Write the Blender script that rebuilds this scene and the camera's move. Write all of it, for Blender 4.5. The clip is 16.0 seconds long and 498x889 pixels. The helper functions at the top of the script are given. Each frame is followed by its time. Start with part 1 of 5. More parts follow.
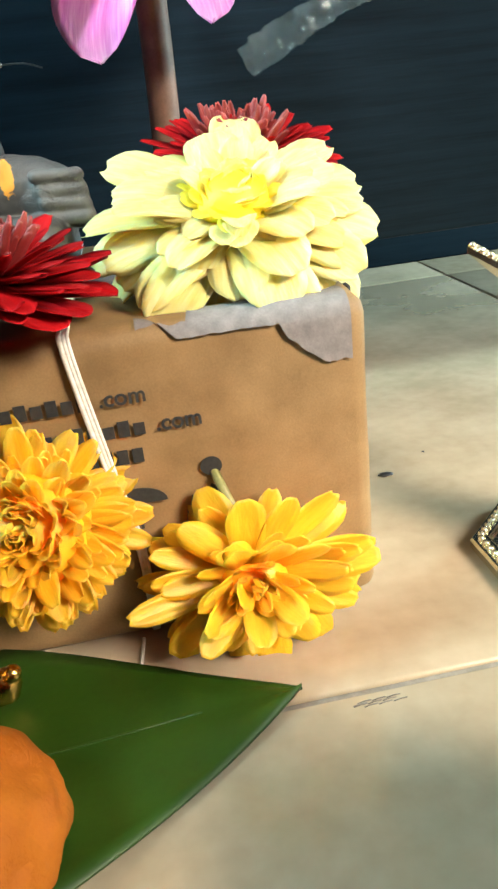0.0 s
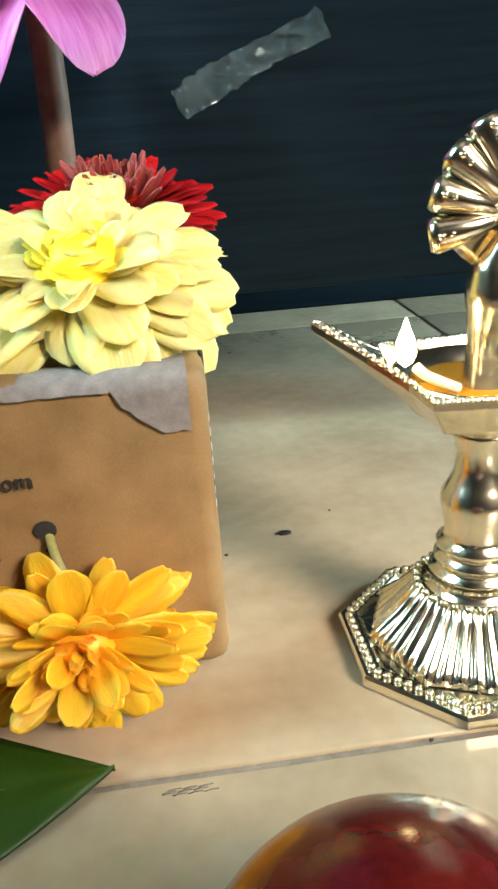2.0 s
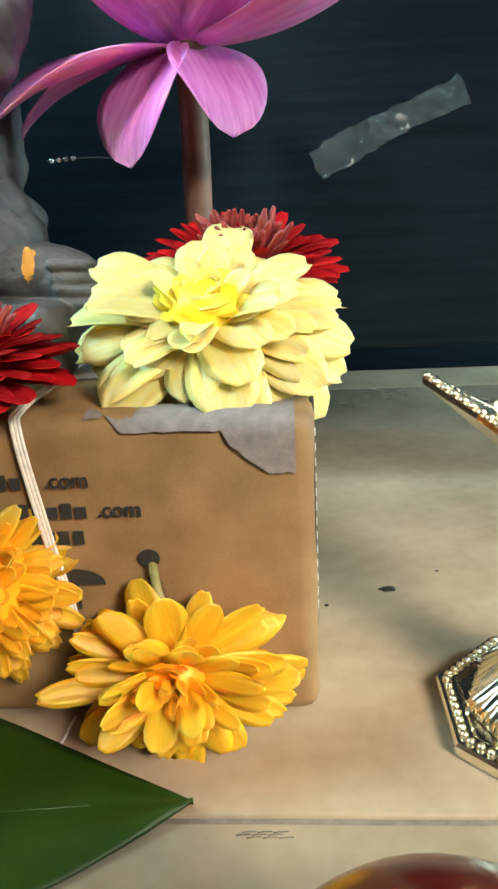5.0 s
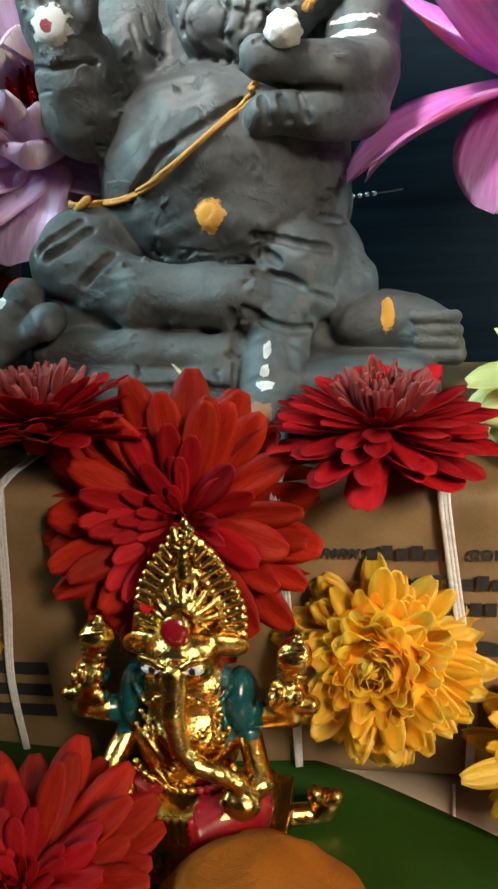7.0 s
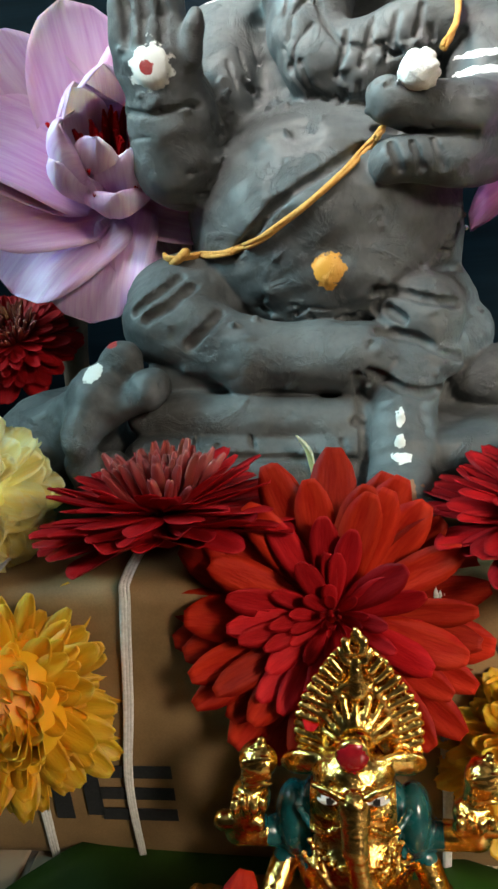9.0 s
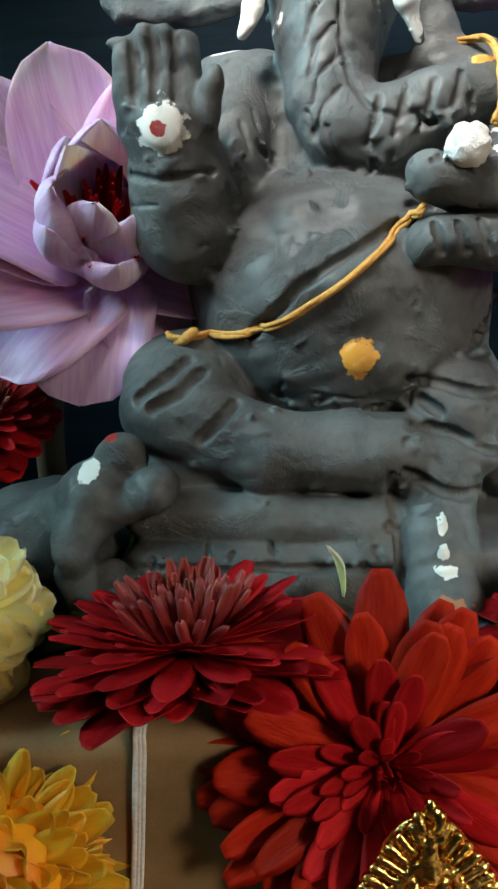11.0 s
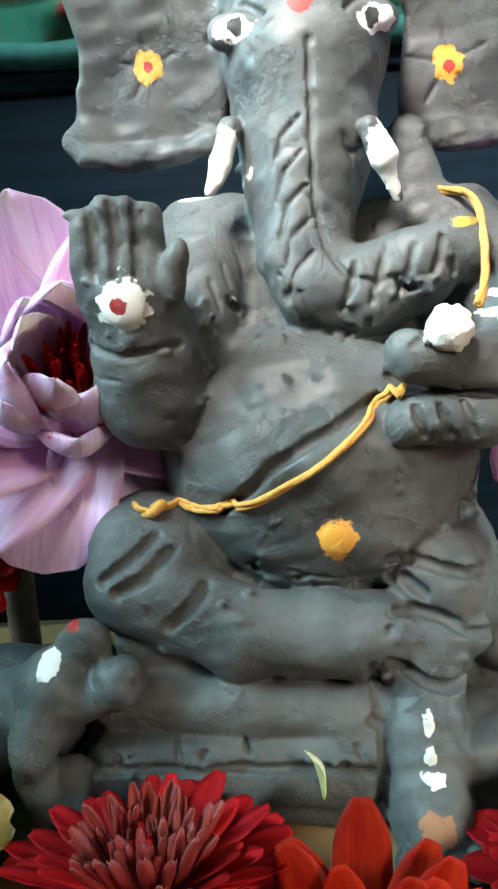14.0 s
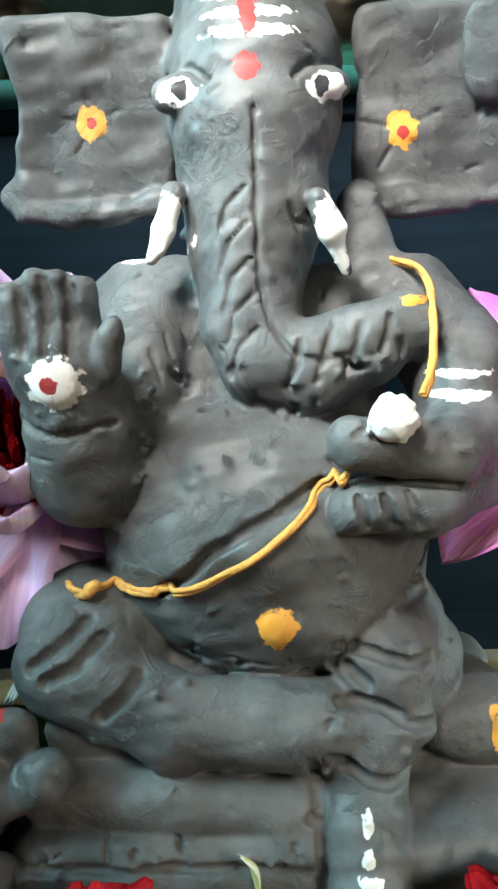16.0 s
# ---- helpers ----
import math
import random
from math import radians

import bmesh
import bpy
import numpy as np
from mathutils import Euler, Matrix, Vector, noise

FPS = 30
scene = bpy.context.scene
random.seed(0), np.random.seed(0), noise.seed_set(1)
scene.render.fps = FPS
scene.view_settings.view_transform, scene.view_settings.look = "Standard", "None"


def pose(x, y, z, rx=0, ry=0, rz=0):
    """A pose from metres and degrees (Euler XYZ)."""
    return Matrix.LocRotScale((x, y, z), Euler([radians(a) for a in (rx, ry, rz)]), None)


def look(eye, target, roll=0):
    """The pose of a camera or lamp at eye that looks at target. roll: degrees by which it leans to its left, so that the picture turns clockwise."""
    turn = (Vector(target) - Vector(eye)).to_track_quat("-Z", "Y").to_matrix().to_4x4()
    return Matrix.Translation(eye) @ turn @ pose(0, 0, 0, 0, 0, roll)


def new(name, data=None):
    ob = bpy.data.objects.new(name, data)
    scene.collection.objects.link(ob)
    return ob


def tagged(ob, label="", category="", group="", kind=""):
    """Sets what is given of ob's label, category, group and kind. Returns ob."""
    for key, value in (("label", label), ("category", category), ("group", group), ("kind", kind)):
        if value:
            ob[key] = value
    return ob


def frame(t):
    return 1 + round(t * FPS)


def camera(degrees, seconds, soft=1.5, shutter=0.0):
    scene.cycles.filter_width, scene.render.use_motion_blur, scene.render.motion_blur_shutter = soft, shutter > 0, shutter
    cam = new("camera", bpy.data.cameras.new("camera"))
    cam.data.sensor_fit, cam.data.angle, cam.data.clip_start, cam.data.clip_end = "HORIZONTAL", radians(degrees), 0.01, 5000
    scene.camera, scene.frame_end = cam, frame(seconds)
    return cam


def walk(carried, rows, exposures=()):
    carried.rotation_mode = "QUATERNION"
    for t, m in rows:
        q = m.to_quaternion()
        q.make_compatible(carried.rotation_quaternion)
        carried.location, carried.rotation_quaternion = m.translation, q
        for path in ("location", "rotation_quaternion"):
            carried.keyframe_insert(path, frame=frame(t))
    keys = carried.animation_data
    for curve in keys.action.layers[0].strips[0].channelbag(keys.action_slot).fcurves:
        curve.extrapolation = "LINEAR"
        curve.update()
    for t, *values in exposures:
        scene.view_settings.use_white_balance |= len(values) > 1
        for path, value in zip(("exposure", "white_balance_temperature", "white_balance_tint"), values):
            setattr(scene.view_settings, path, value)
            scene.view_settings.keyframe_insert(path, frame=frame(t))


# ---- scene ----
cam = camera(36.0, 16.0, soft=2.6)
PATH = [
    (0, (-0.051, -0.18, 0.132), (0.179, 1.633, -0.679), -6.8),
    (0.5, (-0.036, -0.175, 0.136), (0.187, 1.644, -0.664), -5.5),
    (1, (-0.019, -0.174, 0.14), (0.217, 1.651, -0.644), -4.5),
    (1.5, (-0.012, -0.172, 0.138), (0.24, 1.651, -0.644), -3.7),
    (2, (-0.004, -0.176, 0.139), (0.175, 1.659, -0.637), -4.0),
    (2.5, (0.006, -0.176, 0.141), (0.163, 1.669, -0.615), -3.4),
    (3, (0.014, -0.184, 0.138), (0.058, 1.706, -0.513), -3.8),
    (3.2, (0.016, -0.187, 0.136), (0.037, 1.713, -0.488), -3.2),
    (5.3, (-0.009, -0.18, 0.138), (-0.183, 1.713, -0.485), -2.8),
    (5.5, (-0.017, -0.18, 0.139), (-0.223, 1.705, -0.495), -2.7),
    (6, (-0.034, -0.179, 0.143), (-0.292, 1.703, -0.481), -3.0),
    (6.5, (-0.059, -0.178, 0.152), (-0.338, 1.697, -0.485), -3.6),
    (7, (-0.084, -0.177, 0.158), (-0.41, 1.692, -0.476), -3.8),
    (7.5, (-0.097, -0.176, 0.162), (-0.449, 1.689, -0.468), -4.8),
    (8, (-0.109, -0.171, 0.168), (-0.439, 1.699, -0.458), -5.5),
    (8.5, (-0.123, -0.164, 0.175), (-0.434, 1.701, -0.476), -5.8),
    (8.7, (-0.124, -0.162, 0.175), (-0.422, 1.704, -0.48), -5.5),
    (10.8, (-0.147, -0.132, 0.189), (-0.246, 1.773, -0.414), -3.8),
    (11, (-0.149, -0.131, 0.188), (-0.238, 1.773, -0.417), -3.4),
    (11.5, (-0.151, -0.126, 0.193), (-0.237, 1.773, -0.428), -3.3),
    (12, (-0.15, -0.121, 0.198), (-0.228, 1.776, -0.431), -3.4),
    (12.5, (-0.147, -0.118, 0.202), (-0.222, 1.782, -0.419), -3.8),
    (13, (-0.147, -0.112, 0.209), (-0.228, 1.787, -0.413), -3.9),
    (13.5, (-0.146, -0.11, 0.216), (-0.227, 1.8, -0.372), -4.1),
    (14, (-0.142, -0.108, 0.221), (-0.219, 1.807, -0.352), -3.9),
    (14.5, (-0.136, -0.104, 0.227), (-0.176, 1.814, -0.339), -3.4),
    (15, (-0.133, -0.101, 0.23), (-0.15, 1.818, -0.332), -2.9),
    (15.5, (-0.133, -0.097, 0.235), (-0.147, 1.821, -0.332), -2.6),
    (16, (-0.134, -0.096, 0.235), (-0.142, 1.821, -0.335), -2.4),
]
walk(cam, [(t, look(eye, target, roll)) for t, eye, target, roll in PATH], exposures=[(0, 0.25), (1.0, 0.0), (2.5, -0.25), (5.5, -0.3), (7.5, -0.5), (8.5, -0.3), (11, -0.75), (11.6, 0.0), (12.3, 0.25), (13.5, -0.05), (16, -0.25)])

# ---- world and lights ----
world = bpy.data.worlds.new("room_air")
scene.world = world
world.use_nodes = True
world.node_tree.nodes["Background"].inputs[0].default_value = (0.55, 0.66, 0.72, 1)
world.node_tree.nodes["Background"].inputs[1].default_value = 0.055


def area(name, eye, target, size, power, colour):
    data = bpy.data.lights.new(name, "AREA")
    data.shape, data.size, data.size_y, data.energy, data.color = "RECTANGLE", size[0], size[1], power, colour
    ob = new(name, data)
    ob.matrix_world = look(eye, target)
    return ob


# added warm spot, no known source; its narrow spread keeps the idol's legs dark
area("added_front_spot", (0.42, -0.52, 0.44), (0.050, -0.045, 0.040), (0.30, 0.30), 0.76, (1.0, 0.87, 0.70)).data.spread = radians(30)
# unseen spot added to brighten the idol's head and chest
area("added_idol_spot", (-0.25, -0.10, 0.53), (-0.125, 0.085, 0.250), (0.12, 0.10), 0.26, (1.0, 0.94, 0.88)).data.spread = radians(28)
# cool lamp added inside the room for the idol's top; no window is built
area("added_cool_left", (-0.55, 0.02, 0.62), (-0.15, 0.09, 0.325), (0.35, 0.4), 1.35, (0.54, 0.92, 1.0)).data.spread = radians(40)
# added lamp that tints the far floor teal; there is no doorway
area("added_cool_floor", (0.82, 0.21, 0.30), (0.16, 0.24, 0.0), (0.24, 0.22), 2.6, (0.64, 0.94, 1.0)).data.spread = radians(46)
# unseen overhead fill, added to lift shadows and brighten the walls the brass reflects
area("added_room_fill", (0.2, -0.8, 2.35), (0.2, -0.8, 0), (1.4, 1.4), 3.4, (1.0, 0.90, 0.78))


# ---- materials ----
def shader(name, low, high, rough=0.5, metal=0.0, scale=200.0, fine=1500.0, bump=0.15, depth=0.0004, sub=0.0, coat=0.0, vary=0.0, transmit=0.0, rough_vary=0.1, spec=0.5, streak=None):
    """Principled surface with colour and relief that vary at two scales; vary: spread between separate pieces."""
    m = bpy.data.materials.new(name)
    m.use_nodes = True
    nt = m.node_tree
    N, L = nt.nodes, nt.links
    b = N["Principled BSDF"]
    tc = N.new("ShaderNodeTexCoord")
    n1, n2 = N.new("ShaderNodeTexNoise"), N.new("ShaderNodeTexNoise")
    n1.inputs["Scale"].default_value, n1.inputs["Detail"].default_value = scale, 5
    n2.inputs["Scale"].default_value, n2.inputs["Detail"].default_value = fine, 3
    where = tc.outputs["Object"]
    if streak:
        mp = N.new("ShaderNodeMapping")
        mp.inputs["Scale"].default_value = streak
        L.new(where, mp.inputs["Vector"])
        where = mp.outputs[0]
    for n in (n1, n2):
        L.new(where, n.inputs["Vector"])
    add = N.new("ShaderNodeMath")
    add.operation = "MULTIPLY_ADD"
    add.inputs[1].default_value = 0.35
    L.new(n2.outputs["Fac"], add.inputs[0])
    L.new(n1.outputs["Fac"], add.inputs[2])
    ramp = N.new("ShaderNodeValToRGB")
    ramp.color_ramp.elements[0].position, ramp.color_ramp.elements[1].position = 0.45, 0.9
    ramp.color_ramp.elements[0].color, ramp.color_ramp.elements[1].color = (*low, 1), (*high, 1)
    L.new(add.outputs[0], ramp.inputs[0])
    colour = ramp.outputs[0]
    if vary:
        info, hsv = N.new("ShaderNodeObjectInfo"), N.new("ShaderNodeHueSaturation")
        rng = N.new("ShaderNodeMapRange")
        rng.inputs["To Min"].default_value, rng.inputs["To Max"].default_value = 1 - vary, 1 + vary * 0.5
        L.new(info.outputs["Random"], rng.inputs["Value"])
        L.new(rng.outputs[0], hsv.inputs["Value"])
        L.new(colour, hsv.inputs["Color"])
        colour = hsv.outputs[0]
    L.new(colour, b.inputs["Base Color"])
    rr = N.new("ShaderNodeMapRange")
    rr.inputs["To Min"].default_value, rr.inputs["To Max"].default_value = max(0.02, rough - rough_vary), min(1, rough + rough_vary)
    L.new(n1.outputs["Fac"], rr.inputs["Value"])
    L.new(rr.outputs[0], b.inputs["Roughness"])
    b.inputs["Metallic"].default_value = metal
    b.inputs["Specular IOR Level"].default_value = spec
    b.inputs["Coat Weight"].default_value = coat
    b.inputs["Coat Roughness"].default_value = 0.12
    b.inputs["Transmission Weight"].default_value = transmit
    if sub:
        b.inputs["Subsurface Weight"].default_value = sub
        b.inputs["Subsurface Scale"].default_value = 0.004
        b.inputs["Subsurface Radius"].default_value = (1.0, 0.6, 0.3)
    if bump:
        bp = N.new("ShaderNodeBump")
        bp.inputs["Strength"].default_value, bp.inputs["Distance"].default_value = bump, depth
        L.new(add.outputs[0], bp.inputs["Height"])
        L.new(bp.outputs[0], b.inputs["Normal"])
    return m


WHITE_PASTE = shader("white_paste", (0.7, 0.72, 0.7), (0.86, 0.87, 0.84), 0.7, scale=700, fine=2500, bump=0.8, depth=0.0006)
ORANGE_PASTE = shader("turmeric_paste", (0.55, 0.24, 0.03), (0.80, 0.42, 0.06), 0.7, scale=700, fine=2500, bump=0.7, depth=0.0005)
RED_POWDER = shader("red_powder", (0.42, 0.02, 0.02), (0.62, 0.05, 0.04), 0.8, scale=900, fine=2500, bump=0.7, depth=0.0004)
BLACK_PAINT = shader("black_paint", (0.008, 0.01, 0.012), (0.02, 0.02, 0.025), 0.4, scale=500, bump=0.2)
CARD = shader("kraft_card", (0.19, 0.115, 0.048), (0.31, 0.195, 0.088), 0.62, scale=75, fine=1900, bump=0.3, depth=0.0004, rough_vary=0.15)
CARD_TORN = shader("bare_card", (0.16, 0.145, 0.15), (0.25, 0.23, 0.23), 0.8, scale=300, fine=1600, bump=0.4)
INK = shader("print_ink", (0.012, 0.014, 0.016), (0.03, 0.03, 0.032), 0.6, scale=900, bump=0.1)
COTTON = shader("white_cotton", (0.62, 0.6, 0.55), (0.82, 0.8, 0.76), 0.85, scale=900, fine=3000, bump=0.6)
YELLOW_COTTON = shader("yellow_cotton", (0.46, 0.22, 0.045), (0.68, 0.37, 0.09), 0.85, scale=900, fine=3000, bump=0.6)
PETAL_PALE = shader("pale_yellow_petal", (1.0, 0.74, 0.15), (1.0, 0.85, 0.30), 0.5, scale=1, fine=3, bump=0.12, depth=0.02, streak=(3, 22, 3), sub=0.6, vary=0.05)
PETAL_LEMON = shader("lemon_yellow_petal", (1.0, 0.74, 0.015), (1.0, 0.82, 0.05), 0.5, scale=1, fine=3, bump=0.12, depth=0.02, streak=(3, 22, 3), sub=0.5, vary=0.06)
PETAL_YELLOW = shader("yellow_petal", (0.96, 0.39, 0.006), (1.0, 0.50, 0.018), 0.5, scale=1, fine=3, bump=0.12, depth=0.02, streak=(3, 22, 3), sub=0.65, vary=0.10)
PETAL_RED = shader("crimson_petal", (0.30, 0.004, 0.008), (0.46, 0.012, 0.014), 0.5, scale=1, fine=3, bump=0.12, depth=0.02, streak=(3, 22, 3), vary=0.35, spec=0.07)
PETAL_ORANGE = shader("scarlet_petal", (0.28, 0.006, 0.004), (0.44, 0.026, 0.008), 0.5, scale=1, fine=3, bump=0.12, depth=0.02, streak=(3, 22, 3), vary=0.35, spec=0.07)
PETAL_TAN = shader("tan_floret", (0.20, 0.006, 0.012), (0.36, 0.040, 0.036), 0.6, scale=300, fine=900, bump=0.2, sub=0.2, vary=0.3)
LOTUS_PINK = shader("lotus_petal", (0.60, 0.10, 0.50), (0.80, 0.30, 0.70), 0.45, scale=1, fine=3, bump=0.12, depth=0.02, streak=(2, 22, 2), sub=0.35, vary=0.15)
LOTUS_PALE = shader("pale_lotus_petal", (0.74, 0.36, 0.70), (0.92, 0.66, 0.87), 0.45, scale=1, fine=3, bump=0.12, depth=0.02, streak=(2, 22, 2), sub=0.35, vary=0.12)
STEM = shader("plant_stem", (0.16, 0.17, 0.05), (0.30, 0.27, 0.10), 0.5, scale=150, bump=0.3)
STEM_BROWN = shader("lotus_stem", (0.15, 0.085, 0.06), (0.24, 0.14, 0.10), 0.55, scale=150, bump=0.3)
GOLD = shader("gold_plating", (0.74, 0.43, 0.10), (0.88, 0.58, 0.18), 0.15, metal=1.0, scale=700, fine=2000, bump=0.45, depth=0.0006)
BRASS = shader("polished_brass", (0.82, 0.74, 0.57), (0.92, 0.86, 0.70), 0.20, metal=1.0, scale=120, fine=900, bump=0.08, rough_vary=0.08)
TEAL_ENAMEL = shader("teal_enamel", (0.003, 0.05, 0.055), (0.006, 0.09, 0.095), 0.25, scale=300, bump=0.1, coat=0.5)
RED_ENAMEL = shader("red_enamel", (0.24, 0.004, 0.010), (0.34, 0.010, 0.016), 0.25, scale=300, bump=0.1, coat=0.5)
APPLE = shader("apple_skin", (0.055, 0.003, 0.004), (0.15, 0.010, 0.008), 0.22, scale=60, fine=700, bump=0.05, coat=0.15)
STONE_GROUT = shader("tile_grout", (0.17, 0.14, 0.11), (0.26, 0.22, 0.18), 0.85, scale=300, bump=0.5)
WALL_PAINT = shader("wall_paint", (0.60, 0.61, 0.58), (0.68, 0.68, 0.65), 0.8, scale=6, fine=80, bump=0.1)
GREEN_CLOTH = shader("green_cloth", (0.01, 0.09, 0.07), (0.02, 0.15, 0.12), 0.8, scale=200, fine=1600, bump=0.5)
RED_CLOTH = shader("red_cloth", (0.35, 0.01, 0.03), (0.5, 0.03, 0.05), 0.8, scale=200, fine=1600, bump=0.5)
SILVER = shader("silver_plating", (0.80, 0.82, 0.84), (0.92, 0.93, 0.94), 0.12, metal=1.0, scale=300, bump=0.05)
SHEEN_FILM = shader("sheen_strip_film", (0.30, 0.31, 0.30), (0.42, 0.42, 0.40), 0.16, scale=60, fine=500, bump=0.3, depth=0.0006, coat=0.6)
OIL = shader("lamp_oil", (0.75, 0.32, 0.02), (0.85, 0.42, 0.04), 0.06, scale=30, bump=0.0, transmit=0.5)


def tile_material():
    m = shader("glazed_marble_tile", (0.29, 0.225, 0.15), (0.44, 0.355, 0.255), 0.2, scale=18, fine=140, bump=0.03, depth=0.0008, rough_vary=0.08, coat=0.2)
    return m


TILE = tile_material()


def leaf_material():
    m = shader("betel_leaf", (0.010, 0.034, 0.002), (0.020, 0.058, 0.004), 0.45, spec=0.35, scale=40, fine=500, bump=0.25, depth=0.0006, rough_vary=0.06)
    return m


LEAF = leaf_material()


def board_material():
    m = shader("dark_stained_wood", (0.0035, 0.0100, 0.0170), (0.0085, 0.0210, 0.0340), 0.58, spec=0.12, scale=10, fine=60, bump=0.2, depth=0.0008)
    N, L = m.node_tree.nodes, m.node_tree.links
    mp = N.new("ShaderNodeMapping")
    mp.inputs["Scale"].default_value = (1.0, 1.0, 22.0)
    tc = [n for n in N if n.type == "TEX_COORD"][0]
    L.new(tc.outputs["Object"], mp.inputs["Vector"])
    for n in N:
        if n.type == "TEX_NOISE":
            L.new(mp.outputs[0], n.inputs["Vector"])
    return m


BOARD = board_material()


def glowing(name, colour, power):
    m = bpy.data.materials.new(name)
    m.use_nodes = True
    b = m.node_tree.nodes["Principled BSDF"]
    b.inputs["Base Color"].default_value = (*colour, 1)
    b.inputs["Emission Color"].default_value = (*colour, 1)
    b.inputs["Emission Strength"].default_value = power
    return m


FLAME = glowing("flame", (1.0, 0.70, 0.30), 60.0)
TAPE = shader("clear_tape", (0.10, 0.16, 0.18), (0.30, 0.40, 0.42), 0.10, scale=120, fine=500, bump=1.0, depth=0.004, coat=1.0)
TAPE.node_tree.nodes["Principled BSDF"].inputs["Alpha"].default_value = 0.28


# ---- building helpers ----
def mesh_of(name, bm, smooth=True):
    me = bpy.data.meshes.new(name)
    bm.normal_update()
    bm.to_mesh(me)
    bm.free()
    if smooth:
        me.shade_smooth()
    return me


def part(name, bm, material, parent=None, label="", at=None):
    """One mesh object from a bmesh or a mesh, under a thing or a part."""
    me = bm if isinstance(bm, bpy.types.Mesh) else mesh_of(name, bm)
    if not me.materials:
        me.materials.append(material)
    ob = new(name, me)
    if parent:
        ob.parent = parent
    if at is not None:
        ob.matrix_basis = at
    if label:
        ob["label"] = label
    return ob


def thing(name, at, label, category, group=""):
    ob = new(name)
    ob.empty_display_size = 0.01
    ob.matrix_basis = at if isinstance(at, Matrix) else Matrix.Translation(at)
    return tagged(ob, label, category, group)


def block(lo, hi, bevel=0.0):
    bm = bmesh.new()
    bmesh.ops.create_cube(bm, size=1)
    for v in bm.verts:
        v.co = Vector([(a + b) / 2 + c * (b - a) for a, b, c in zip(lo, hi, v.co)])
    if bevel:
        bmesh.ops.bevel(bm, geom=bm.edges[:], offset=bevel, segments=3, affect="EDGES", profile=0.5)
    return bm


def lathe(profile, steps=48, flute=0.0, flutes=0):
    """A turned body from (radius, height) pairs, with optional flutes."""
    bm = bmesh.new()
    rings = []
    for r, z in profile:
        ring = []
        for i in range(steps):
            a = 2 * math.pi * i / steps
            rr = r * (1 + flute * math.cos(a * flutes)) if flutes else r
            ring.append(bm.verts.new((rr * math.cos(a), rr * math.sin(a), z)))
        rings.append(ring)
    for a, b in zip(rings, rings[1:]):
        for i in range(steps):
            bm.faces.new((a[i], a[(i + 1) % steps], b[(i + 1) % steps], b[i]))
    bm.faces.new(rings[0][::-1])
    bm.faces.new(rings[-1])
    return bm


def tube(points, radii, sides=10):
    """A round tube along points."""
    bm = bmesh.new()
    pts = [Vector(p) for p in points]
    rings = []
    for i, p in enumerate(pts):
        d = (pts[min(i + 1, len(pts) - 1)] - pts[max(i - 1, 0)]).normalized()
        u = d.orthogonal().normalized() if i == 0 else (u - d * u.dot(d)).normalized()
        w = d.cross(u)
        r = radii[i] if isinstance(radii, (list, tuple)) else radii
        rings.append([bm.verts.new(p + r * (math.cos(2 * math.pi * k / sides) * u + math.sin(2 * math.pi * k / sides) * w)) for k in range(sides)])
    for a, b in zip(rings, rings[1:]):
        for k in range(sides):
            bm.faces.new((a[k], a[(k + 1) % sides], b[(k + 1) % sides], b[k]))
    bm.faces.new(rings[0][::-1])
    bm.faces.new(rings[-1])
    return bm


def spline(points, n=24):
    """Points along a smooth curve through the given ones."""
    p = [Vector(q) for q in points]
    p = [2 * p[0] - p[1]] + p + [2 * p[-1] - p[-2]]
    out = []
    for i in range(1, len(p) - 2):
        for k in range(n):
            t = k / n
            out.append(0.5 * (2 * p[i] + (p[i + 1] - p[i - 1]) * t + (2 * p[i - 1] - 5 * p[i] + 4 * p[i + 1] - p[i + 2]) * t * t + (3 * p[i] - p[i - 1] - 3 * p[i + 1] + p[i + 2]) * t ** 3))
    out.append(p[-2])
    return out


